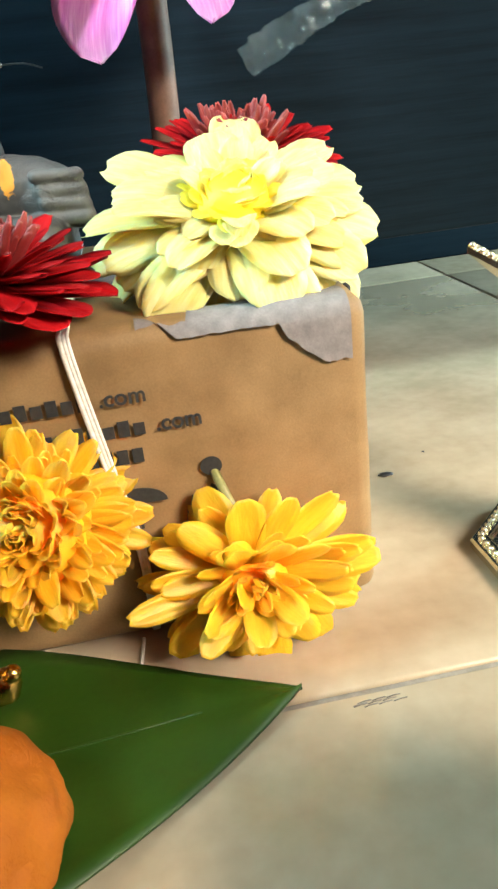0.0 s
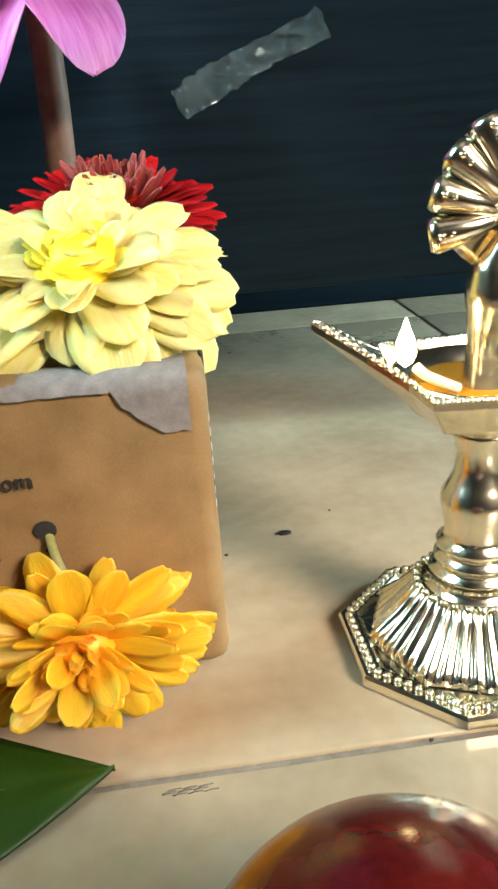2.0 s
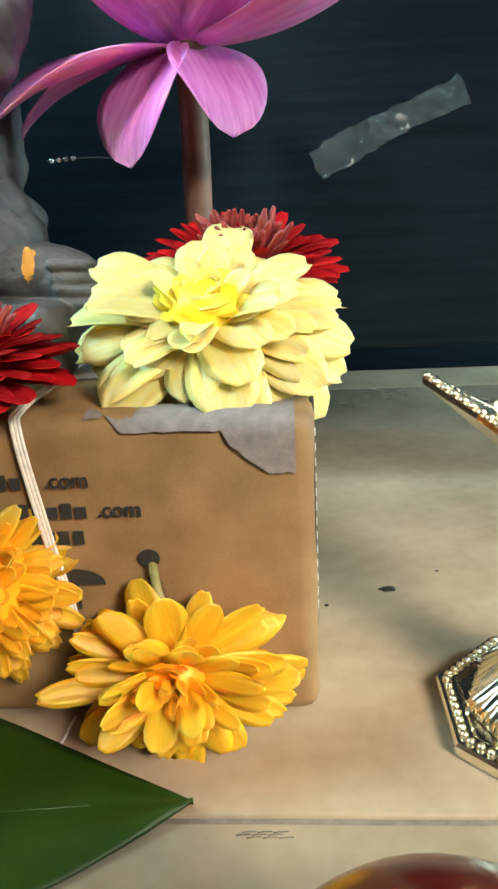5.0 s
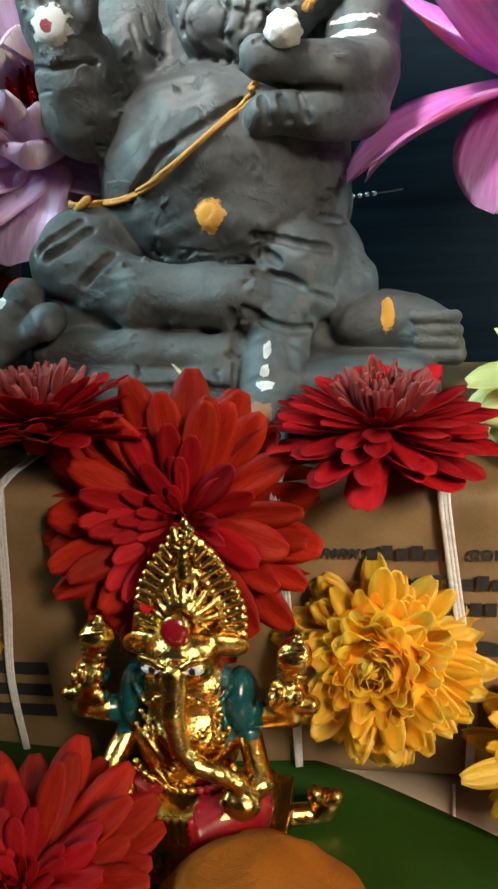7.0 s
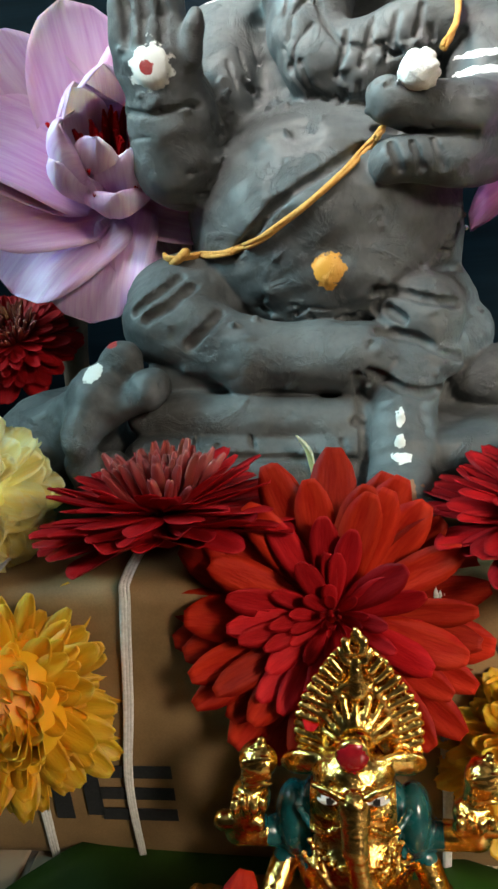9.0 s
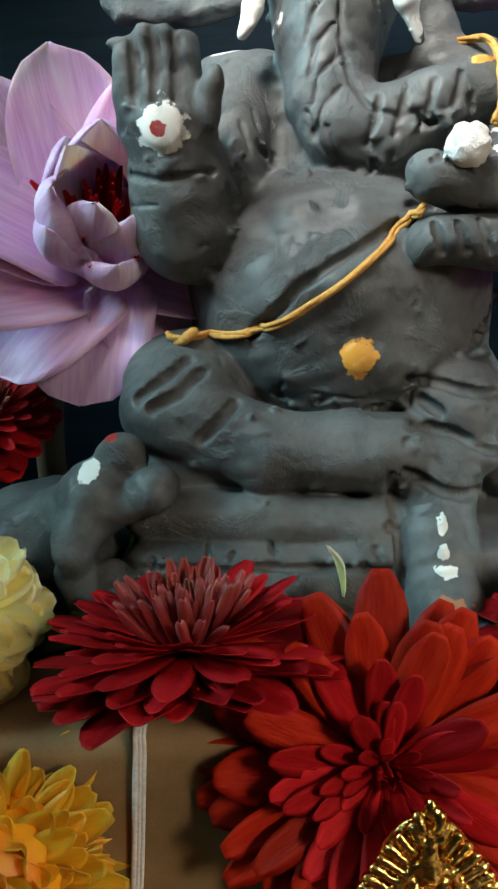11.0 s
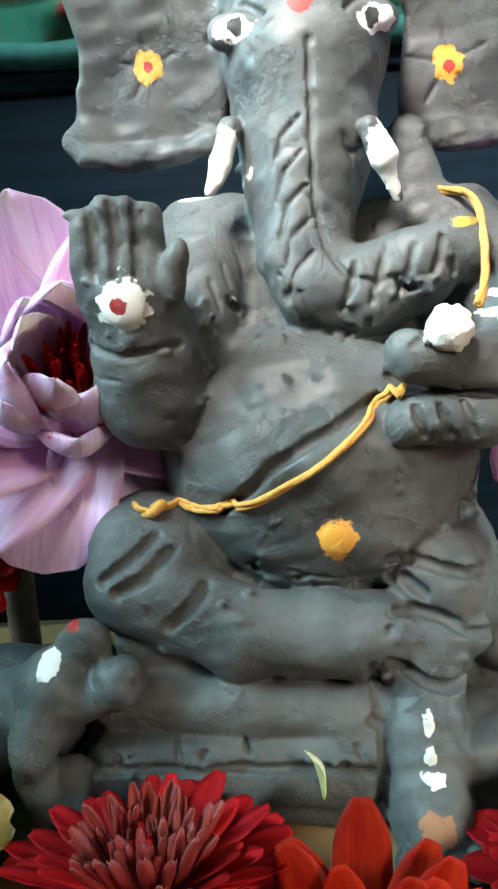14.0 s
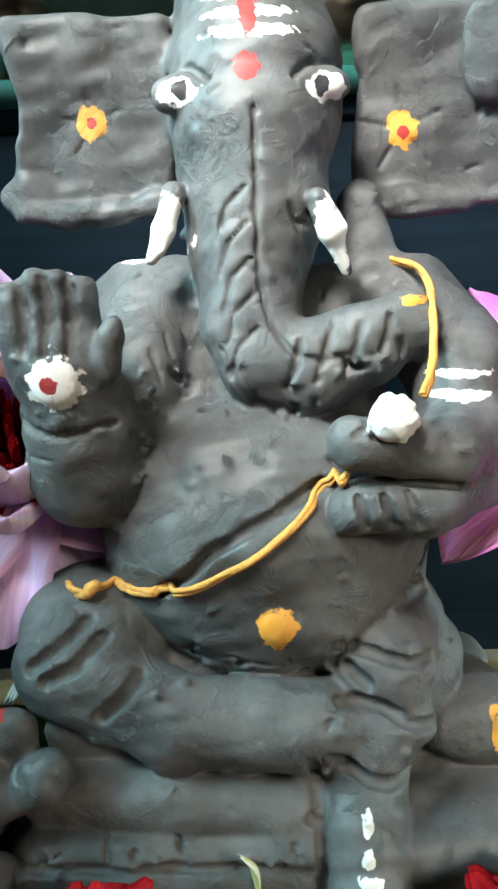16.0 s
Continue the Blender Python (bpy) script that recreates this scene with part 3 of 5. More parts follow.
def red_daisy(at, axis, R, seed, label):
    o = PETAL_RED
    rings = [(17, -4, R * 0.84, R * 0.12, 0.000, FLAT, o, 0.6), (19, 0, R * 0.82, R * 0.12, 0.0015, STRAP, o, 0.6), (19, 7, R * 0.76, R * 0.12, 0.003, STRAP, o, 0.6), (18, 16, R * 0.66, R * 0.12, 0.004, STRAP, o, 0.6), (18, 28, R * 0.56, R * 0.12, 0.004, STRAP, o, 0.6),
             (28, 38, R * 0.47, R * 0.13, 0.004, SPIKE, PETAL_TAN, 1.1), (28, 50, R * 0.43, R * 0.10, 0.004, SPIKE, PETAL_TAN, 1.0), (17, 64, R * 0.38, R * 0.07, 0.004, SPIKE, PETAL_TAN, 1.0), (13, 76, R * 0.33, R * 0.04, 0.004, SPIKE, o, 1.0)]
    return flower("red_chrysanthemum", at, axis, rings, label, "red chrysanthemums", seed)


def scarlet(at, axis, R, seed, label):
    rings = [(15, -2, R * 0.96, R * 0.10, 0.000, STRAP, PETAL_ORANGE, 0.8), (17, 6, R * 0.92, R * 0.10, 0.001, STRAP, PETAL_ORANGE, 0.8), (17, 14, R * 0.82, R * 0.10, 0.002, STRAP, PETAL_ORANGE, 0.8),
             (16, 24, R * 0.64, R * 0.08, 0.003, STRAP, PETAL_RED, 0.8), (15, 36, R * 0.46, R * 0.07, 0.003, STRAP, PETAL_RED, 0.8), (13, 50, R * 0.30, R * 0.05, 0.003, STRAP, PETAL_RED, 0.8), (10, 66, R * 0.22, R * 0.03, 0.003, SPIKE, PETAL_RED, 0.8)]
    return flower("red_chrysanthemum", at, axis, rings, label, "red chrysanthemums", seed)


def heart_ball(t, R, mat, squash=1.0):
    """The packed heart of a full flower, under its petals."""
    bm = bmesh.new()
    bmesh.ops.create_icosphere(bm, subdivisions=3, radius=R)
    for v in bm.verts:
        v.co *= 1 + 0.16 * noise.noise(v.co * 260)
        v.co.z = v.co.z * squash + R * 0.15
    part("packed_heart", bm, mat, t)


def pompon(at, axis, R, seed, label, meshes=None, mat=None, stem=None, dense=1.0, droop=-62, size=(1, 1, 1), inner=None, spread=1.4):
    meshes, mat = meshes or FINE, mat or PETAL_YELLOW
    rings = []
    levels = 12
    for i in range(levels):
        f = i / (levels - 1)
        elev = droop + (86 - droop) * f
        rings.append((max(10, int((24 - 11 * f) * dense)), elev, R * (0.84 - 0.24 * f), R * 0.16 * (1 - f), R * (0.02 + 0.12 * f), meshes if f < 0.62 else FINE, inner if inner and f > 0.5 else mat, spread))
    t = flower("yellow_chrysanthemum", at, axis, rings, label, "yellow chrysanthemums", seed, stem, None, size)
    heart_ball(t, R * 0.54, inner or mat)
    return t


def full_flower(at, axis, R, seed, label, levels, inner, mat, stem=None, size=(1, 1, 1), spread=1.2):
    """levels: (count, elevation, share of R, petal shapes); the last third takes the inner colour."""
    n = len(levels)
    rings = [(c, e, R * f, R * 0.14 * (1 - i / n), R * 0.10 * i / n, shapes, inner if i >= n * 0.6 else mat, spread) for i, (c, e, f, shapes) in enumerate(levels)]
    t = flower("yellow_chrysanthemum", at, axis, rings, label, "yellow chrysanthemums", seed, stem, None, size)
    heart_ball(t, R * 0.30, inner)
    return t


def lotus_petal(width, cup, bend, curl=0.0, roll=0.0, blunt=0.25, nu=16, nv=10):
    """One lotus petal of length 1: broad in the middle, with a blunt point; roll turns its rims inwards."""
    bm = bmesh.new()
    top, bot = [], []
    x = z = 0.0
    for i in range(nu + 1):
        u = i / nu
        ang = bend * u + curl * max(0.0, u - 0.65) * 2.8
        if i:
            x, z = x + math.cos(ang) / nu, z + math.sin(ang) / nu
        half = width / 2 * max(0.16 * (1 - u) + 0.03, (1 - blunt) * math.sin(math.pi * min(1, u ** 0.9)) ** 0.6 + blunt * max(0.0, 1 - abs(2 * u ** 0.75 - 1) ** 2.8) ** 0.5)
        rt, rb = [], []
        for j in range(nv + 1):
            v = 2 * j / nv - 1
            turn = v * (cup + roll * u)
            side = half * (math.sin(turn) / max(0.2, abs(cup + roll * u)) if abs(cup + roll * u) > 0.01 else v)
            lift = half * (1 - math.cos(turn)) / max(0.2, abs(cup + roll * u)) * (1 if cup + roll * u > 0 else -1)
            ripple = 0.012 * math.sin(9 * u + 4 * v) * abs(v) - 0.010 * math.cos(7 * v) * math.sin(math.pi * u)
            px, pz = x - math.sin(ang) * lift, z + math.cos(ang) * lift + ripple
            rt.append(bm.verts.new((px, side, pz)))
            rb.append(bm.verts.new((px + 0.004, side * 0.985, pz - 0.016 * (1 - 0.7 * u))))
        top.append(rt)
        bot.append(rb)
    for i in range(nu):
        for j in range(nv):
            bm.faces.new((top[i][j], top[i + 1][j], top[i + 1][j + 1], top[i][j + 1]))
            bm.faces.new((bot[i][j], bot[i][j + 1], bot[i + 1][j + 1], bot[i + 1][j]))
        bm.faces.new((top[i][0], bot[i][0], bot[i + 1][0], top[i + 1][0]))
        bm.faces.new((top[i][nv], top[i + 1][nv], bot[i + 1][nv], bot[i][nv]))
    for j in range(nv):
        bm.faces.new((top[0][j], top[0][j + 1], bot[0][j + 1], bot[0][j]))
        bm.faces.new((top[nu][j], bot[nu][j], bot[nu][j + 1], top[nu][j + 1]))
    return mesh_of("lotus_petal", bm)


# upright, cupped, long drooping, broad drooping, rolled
LOTUS_SHAPES = [lotus_petal(0.56, 0.7, 0.45), lotus_petal(0.62, 0.9, 0.9), lotus_petal(0.46, 0.55, -0.5, -0.2), lotus_petal(0.84, 0.35, -0.55, -0.35, blunt=0.35), lotus_petal(0.88, 0.8, 0.5, 0.9, 0.9, blunt=0.9), lotus_petal(0.90, 0.4, -0.25, -0.6, blunt=0.95), lotus_petal(0.70, 0.6, 0.35, 0.2, blunt=0.85)]


def lotus(at, axis, petals, label, mat, stem, seed, heart=True):
    """petals: (turn, elevation, length, shape)."""
    rnd = random.Random(seed)
    t = thing("lotus_flower", facing(at, axis), label, "flower", "pink lotuses")
    part("receptacle", lathe([(0.002, -0.008), (0.0065, -0.004), (0.0085, 0.0), (0.007, 0.006), (0.002, 0.009)], 20), STEM_BROWN, t)
    for turn, elev, length, shape in petals:
        me = LOTUS_SHAPES[shape].copy()
        me.materials.clear()
        me.materials.append(mat)
        part("petal", me, mat, t, at=pose(0, 0, 0, 0, 0, turn) @ pose(0.005, 0, 0.001, rnd.uniform(-8, 8), -elev, 0) @ Matrix.Diagonal((length, length, length, 1)))
    if heart:
        me = SPIKE[0].copy()
        me.materials.clear()
        me.materials.append(PETAL_RED)
        for i in range(46):
            part("stamen", me, PETAL_RED, t, at=pose(0, 0, 0.002, 0, 0, i * 137.5) @ pose(0.003, 0, 0, 0, -rnd.uniform(35, 85), 0) @ Matrix.Diagonal((0.027, 0.016, 0.016, 1)))
    inv = t.matrix_basis.inverted()
    part("stem", tube([inv @ p for p in spline(stem[0], 10)], stem[1], 14), STEM_BROWN, t)
    return t


# ---- the clay idol ----
def modelled_front(self, x, z):
    """Where the front skin lies at (x, z), or None."""
    i, k = int(round((x - self.lo[0]) / self.h)), int(round((z - self.lo[2]) / self.h))
    if not (0 <= i < self.n[0] and 0 <= k < self.n[2]):
        return None
    col = self.d[i, :, k]
    j = int(np.argmax(col < 0))
    if col[j] >= 0 or j == 0:
        return None
    return self.lo[1] + self.h * (j - 1 + col[j - 1] / (col[j - 1] - col[j]))


def modelled_groove(self, line, r, sink=0.0):
    """A stroke along (x, z) points pressed into the front skin."""
    r, sink = r * (0.95 if r >= 0.00095 else 0.75), sink + r * 0.25
    pts = []
    for (x0, z0), (x1, z1) in zip(line, line[1:]):
        n = max(2, int(math.hypot(x1 - x0, z1 - z0) / 0.0015))
        pts += [(x0 + (x1 - x0) * i / n, z0 + (z1 - z0) * i / n) for i in range(n)]
    pts.append(line[-1])
    skin = [(x, self.front(x, z), z) for x, z in pts]
    for a, b in zip(skin, skin[1:]):
        if a[1] is not None and b[1] is not None and abs(a[1] - b[1]) < 0.004:
            self.rod((a[0], a[1] + sink, a[2]), (b[0], b[1] + sink, b[2]), r, None, r * 0.2, True)


Modelled.front, Modelled.groove = modelled_front, modelled_groove
PAINTS = {"white": (0.80, 0.81, 0.77), "orange": (0.72, 0.35, 0.05), "red": (0.36, 0.018, 0.016), "black": (0.012, 0.013, 0.015), "brown": (0.36, 0.17, 0.09)}


def painted(m):
    """Adds paste colours over a material where the mesh carries them."""
    N, L = m.node_tree.nodes, m.node_tree.links
    b = N["Principled BSDF"]
    colour = b.inputs["Base Color"].links[0].from_socket
    tc = N.new("ShaderNodeTexCoord")
    grain = N.new("ShaderNodeTexNoise")
    grain.inputs["Scale"].default_value, grain.inputs["Detail"].default_value = 520, 6
    L.new(tc.outputs["Object"], grain.inputs["Vector"])
    for name, rgb in PAINTS.items():
        at = N.new("ShaderNodeAttribute")
        at.attribute_name = name
        add, edge, mix = N.new("ShaderNodeMath"), N.new("ShaderNodeMapRange"), N.new("ShaderNodeMixRGB")
        add.operation = "MULTIPLY_ADD"
        add.inputs[1].default_value = 1.1
        L.new(grain.outputs["Fac"], add.inputs[0])
        L.new(at.outputs["Fac"], add.inputs[2])
        edge.inputs["From Min"].default_value, edge.inputs["From Max"].default_value = 1.0, 1.1
        L.new(add.outputs[0], edge.inputs["Value"])
        L.new(edge.outputs[0], mix.inputs["Fac"])
        L.new(colour, mix.inputs["Color1"])
        mix.inputs["Color2"].default_value = (*rgb, 1)
        colour = mix.outputs[0]
    L.new(colour, b.inputs["Base Color"])
    # ragged smears left by fingers and tools
    smear, step, relief = N.new("ShaderNodeTexNoise"), N.new("ShaderNodeMapRange"), N.new("ShaderNodeBump")
    smear.inputs["Scale"].default_value, smear.inputs["Detail"].default_value, smear.inputs["Roughness"].default_value, smear.inputs["Distortion"].default_value = 95, 9, 0.66, 0.5
    L.new(tc.outputs["Object"], smear.inputs["Vector"])
    step.inputs["From Min"].default_value, step.inputs["From Max"].default_value = 0.50, 0.66
    L.new(smear.outputs["Fac"], step.inputs["Value"])
    relief.inputs["Strength"].default_value, relief.inputs["Distance"].default_value = 0.55, 0.0011
    L.new(step.outputs[0], relief.inputs["Height"])
    old = b.inputs["Normal"].links[0].from_socket
    L.new(old, relief.inputs["Normal"])
    L.new(relief.outputs[0], b.inputs["Normal"])
    return m


def paint(me, places):
    n = len(me.vertices)
    co = np.empty(n * 3, np.float32)
    me.vertices.foreach_get("co", co)
    co = co.reshape(-1, 3)
    field = {k: np.zeros(n) for k in PAINTS}
    for i, (colour, c, r) in enumerate(places):
        q = np.sqrt((((co - np.array(c)) / np.array(r)) ** 2).sum(1)) + 0.15 * wobble(co, min(r[0], r[2]) * 1.3, i)
        field[colour] = np.maximum(field[colour], np.clip(1.5 - q, 0, 1))
    for k, v in field.items():
        me.attributes.new(k, "FLOAT", "POINT").data.foreach_set("value", v.astype(np.float32))


PAINTED_CLAY = painted(shader("grey_clay_with_paste", (0.040, 0.047, 0.050), (0.110, 0.117, 0.117), 0.54, scale=70, fine=500, bump=0.36, depth=0.0010, rough_vary=0.20, spec=0.5))
PAINTED_TURMERIC = painted(shader("turmeric_with_powder", (0.28, 0.070, 0.003), (0.37, 0.105, 0.005), 0.75, spec=0.2, scale=110, fine=1200, bump=0.45, depth=0.0008))


def clay_idol():
    s = Modelled((-0.205, 0.008, 0.084), (-0.045, 0.128, 0.305), 0.00066)
    # seat
    s.slab((-0.128, 0.074, 0.098), (0.062, 0.043, 0.012), 0.007, 0.004)
    s.rods([(-0.183, 0.047, 0.1135), (-0.150, 0.043, 0.1125), (-0.124, 0.042, 0.1105)], [0.0070, 0.0075, 0.0070], 0.0012)
    s.rods([(-0.172, 0.038, 0.1000), (-0.150, 0.036, 0.0995), (-0.127, 0.036, 0.0980)], [0.006, 0.0075, 0.0065], 0.0012)
    # body
    s.ball((-0.132, 0.089, 0.163), (0.0415, 0.042, 0.036), 0.0015)
    s.ball((-0.132, 0.089, 0.150), (0.0405, 0.0405, 0.027), 0.004)
    s.slab((-0.138, 0.088, 0.119), (0.046, 0.030, 0.022), 0.010, 0.003)
    s.ball((-0.131, 0.106, 0.199), (0.034, 0.026, 0.026), 0.008)
    # folded leg
    s.ball((-0.171, 0.070, 0.140), (0.0195, 0.022, 0.0160), 0.0012, (0, 20, 0))
    s.rods([(-0.177, 0.057, 0.1380), (-0.152, 0.049, 0.1290), (-0.122, 0.049, 0.1265)], [0.0125, 0.0110, 0.0098], 0.0012)
    s.slab((-0.150, 0.060, 0.1190), (0.034, 0.012, 0.010), 0.004, 0.002)
    # standing leg
    s.ball((-0.0985, 0.080, 0.1250), (0.0155, 0.024, 0.0145), 0.0020)
    s.rods([(-0.101, 0.080, 0.136), (-0.1065, 0.059, 0.1345)], [0.0135, 0.0130], 0.0015)
    s.ball((-0.108, 0.055, 0.1250), (0.0135, 0.0125, 0.0075), 0.0009)
    s.rods([(-0.110, 0.050, 0.1220), (-0.1125, 0.040, 0.111), (-0.1135, 0.033, 0.100)], [0.0098, 0.0092, 0.0088], 0.0010)
    s.ball((-0.114, 0.027, 0.0965), (0.0098, 0.013, 0.009), 0.0015)
    for i in range(4):
        s.ball((-0.1210 + i * 0.0046, 0.0160, 0.0945), (0.0025, 0.0045, 0.0032), 0.0006)
    # foot of the folded leg
    s.ball((-0.081, 0.063, 0.1160), (0.018, 0.012, 0.0095), 0.0015)
    s.ball((-0.070, 0.061, 0.1135), (0.011, 0.0115, 0.0085), 0.002)
    for i in range(4):
        s.rod((-0.072 + i * 0.0006, 0.0505, 0.1195 - i * 0.0037), (-0.0610, 0.0515, 0.1190 - i * 0.0037), 0.0023, None, 0.0005)
    s.ball((-0.0810, 0.082, 0.1060), (0.0160, 0.020, 0.0130), 0.005)
    # shoulders, raised arm
    s.ball((-0.156, 0.100, 0.213), (0.019, 0.016, 0.0145), 0.005)
    s.rods([(-0.158, 0.092, 0.210), (-0.163, 0.080, 0.190)], [0.0125, 0.0115], 0.003)
    s.rods([(-0.1715, 0.0690, 0.1825), (-0.1725, 0.0670, 0.196)], [0.0138, 0.0128], 0.0012)
    s.ball((-0.1725, 0.0615, 0.2045), (0.0120, 0.0085, 0.0125), 0.0012)
    for i, (x, top) in enumerate(((-0.1808, 0.2235), (-0.1760, 0.2265), (-0.1713, 0.2262), (-0.1667, 0.2250))):
        s.rod((x + 0.0008, 0.0610, 0.206), (x, 0.0595, top - 0.0030), 0.0034, 0.0032, 0.0020)
    s.slab((-0.1737, 0.0605, 0.2150), (0.0098, 0.0030, 0.0098), 0.002, 0.0015)
    s.rods([(-0.1632, 0.058, 0.206), (-0.1612, 0.0565, 0.2135), (-0.1606, 0.056, 0.2155)], [0.0036, 0.0030, 0.0024], 0.0010)
    # other arm and hand
    s.ball((-0.101, 0.100, 0.2125), (0.020, 0.016, 0.0125), 0.005)
    s.rods([(-0.095, 0.092, 0.212), (-0.0865, 0.078, 0.202), (-0.0865, 0.070, 0.187)], [0.0125, 0.0120, 0.0105], 0.002)
    s.rods([(-0.087, 0.066, 0.186), (-0.094, 0.056, 0.1865), (-0.113, 0.050, 0.1905)], [0.0110, 0.0080, 0.0058], 0.0012)
    s.rods([(-0.088, 0.064, 0.179), (-0.099, 0.053, 0.1765), (-0.113, 0.050, 0.1775)], [0.0090, 0.0070, 0.0056], 0.0008)
    # head, ears
    s.ball((-0.130, 0.104, 0.263), (0.0215, 0.025, 0.0245), 0.004)
    s.ball((-0.131, 0.106, 0.286), (0.017, 0.019, 0.020), 0.006)
    for x, a in ((-0.1695, 4), (-0.0860, -4)):
        s.slab((x, 0.104, 0.2590), (0.0200, 0.0036, 0.0225), 0.0030, 0.003, (0, 0, a))
    s.ball((-0.1865, 0.1015, 0.2425), (0.0072, 0.0040, 0.0052), 0.003)
    s.ball((-0.1965, 0.103, 0.263), (0.0095, 0.020, 0.0165), 0.0015, (0, 0, 0), True)
    s.ball((-0.162, 0.101, 0.2315), (0.015, 0.02, 0.0055), 0.0015, (0, 0, 0), True)
    s.ball((-0.0745, 0.0990, 0.270), (0.0090, 0.0042, 0.0125), 0.001)
    s.ball((-0.0930, 0.100, 0.2290), (0.0085, 0.03, 0.0050), 0.0015, (0, 0, 0), True)
    s.rod((-0.1060, 0.098, 0.238), (-0.1035, 0.094, 0.222), 0.0046, 0.006, 0.003)
    rag = random.Random(17)
    for x0, x1, z0, z1 in ((-0.1880, -0.1760, 0.2385, 0.2368), (-0.1760, -0.1520, 0.2372, 0.2390), (-0.1070, -0.0880, 0.2370, 0.2362), (-0.0880, -0.0670, 0.2362, 0.2385)):
        for i in range(9):
            f = (i + rag.uniform(-0.4, 0.4)) / 8
            s.ball((x0 + (x1 - x0) * f, 0.1015 + rag.uniform(-0.001, 0.001), z0 + (z1 - z0) * f + rag.uniform(-0.0012, 0.0010)), (rag.uniform(0.0018, 0.0042), 0.0030, rag.uniform(0.0008, 0.0018)), 0.0030, (0, rag.uniform(-35, 35), 0))
    for x, g in ((-0.1470, 1), (-0.1155, -1)):
        s.ball((x, 0.0872, 0.2616), (0.0066, 0.0044, 0.0046), 0.003, (0, 0, 8 * g))
    # trunk stands clear of the chest
    TR = [(-0.1305, 0.0945, 0.254), (-0.1305, 0.0910, 0.240), (-0.1325, 0.0860, 0.226), (-0.1335, 0.0800, 0.212), (-0.1300, 0.0750, 0.2025), (-0.1205, 0.0730, 0.2015), (-0.1085, 0.0730, 0.2065), (-0.0990, 0.0735, 0.2110)]
    RR = [0.0190, 0.0172, 0.0138, 0.0112, 0.0106, 0.0102, 0.0092, 0.0078]
    s.rods(TR, RR, 0.0016)
    s.ball((-0.0975, 0.0730, 0.2115), (0.0055, 0.0065, 0.0075), 0.002)
    # tusks
    s.rods([(-0.1490, 0.0835, 0.2405), (-0.1515, 0.0800, 0.233), (-0.1545, 0.0780, 0.2265)], [0.0028, 0.0026, 0.0016], 0.0006)
    s.rods([(-0.1180, 0.0760, 0.2385), (-0.1150, 0.0745, 0.231), (-0.1115, 0.0760, 0.2225)], [0.0020, 0.0026, 0.0018], 0.0006)
    for base, tip_ in (((-0.1490, 0.0825, 0.2400), (-0.1545, 0.0775, 0.2265)), ((-0.1180, 0.0750, 0.2380), (-0.1115, 0.0752, 0.2225))):
        for _ in range(22):
            f = rag.random()
            s.ball([p + (q - p) * f + rag.uniform(-0.0017, 0.0017) for p, q in zip(base, tip_)], rag.uniform(0.0005, 0.0011), 0.0004)
    s.lumps(0.014, 0.00022, 4)
    s.lumps(0.034, 0.00045, 5)
    # strokes of the modelling tool, sunk into the front
    trunk_line = [(-0.1308, 0.2570), (-0.1310, 0.2440), (-0.1312, 0.2320), (-0.1310, 0.2220), (-0.1290, 0.2130), (-0.1250, 0.2070), (-0.1190, 0.2050), (-0.1130, 0.2062)]
    s.groove(trunk_line, 0.0009, 0.0002)
    for i in range(5):
        z, x0 = 0.2410 - i * 0.0072, -0.1335 + 0.0004 * i
        s.groove([(x0, z), (x0 - 0.0042, z - 0.004), (x0 - 0.0062, z - 0.0105)], 0.0009)
    for i in range(4):
        s.groove([(-0.1262 + i * 0.0064, 0.1995 + i * 0.0014), (-0.1240 + i * 0.0064, 0.2045 + i * 0.0014), (-0.1228 + i * 0.0064, 0.2095 + i * 0.0014)], 0.0010)
    for i in range(2):
        s.groove([(-0.1395 + i * 0.0040, 0.2075 - i * 0.0035), (-0.1370 + i * 0.0040, 0.2000 - i * 0.0030), (-0.1325 + i * 0.0040, 0.1945 - i * 0.0012)], 0.0009)
    for i in range(3):
        s.groove([(-0.1240 + i * 0.004, 0.2370 - 0.010 * i), (-0.1215 + i * 0.003, 0.2300 - 0.010 * i)], 0.0007)
    for x in (-0.1785, -0.1737, -0.1690):
        s.groove([(x, 0.2255), (x + 0.0003, 0.2180), (x - 0.0002, 0.2105)], 0.0013, -0.0004)
        s.groove([(x + 0.0012, 0.2235), (x + 0.0016, 0.2170)], 0.0007)
    s.groove([(-0.1850, 0.1960), (-0.1750, 0.1935), (-0.1620, 0.1950)], 0.0010)
    s.groove([(-0.1840, 0.1885), (-0.1720, 0.1878)], 0.0006)
    s.groove([(-0.1170, 0.1850), (-0.1060, 0.1832), (-0.0930, 0.1815)], 0.0013)
    for i in range(3):
        s.groove([(-0.1135 + i * 0.0052, 0.1810), (-0.1115 + i * 0.0052, 0.1745)], 0.0012)
    for p in ([(-0.1835, 0.1440), (-0.1760, 0.1490), (-0.1715, 0.1515)], [(-0.1800, 0.1420), (-0.1735, 0.1450), (-0.1680, 0.1490)], [(-0.1685, 0.1345), (-0.1640, 0.1385), (-0.1590, 0.1430)]):
        s.groove(p, 0.0018)
    for p in ([(-0.1185, 0.1445), (-0.1090, 0.1432), (-0.0960, 0.1395)], [(-0.1190, 0.1350), (-0.1080, 0.1320), (-0.0955, 0.1255)], [(-0.1210, 0.1255), (-0.1120, 0.1205), (-0.0990, 0.1175)], [(-0.1150, 0.1400), (-0.1110, 0.1370)], [(-0.1000, 0.1480), (-0.0935, 0.1465)]):
        s.groove(p, 0.0017)
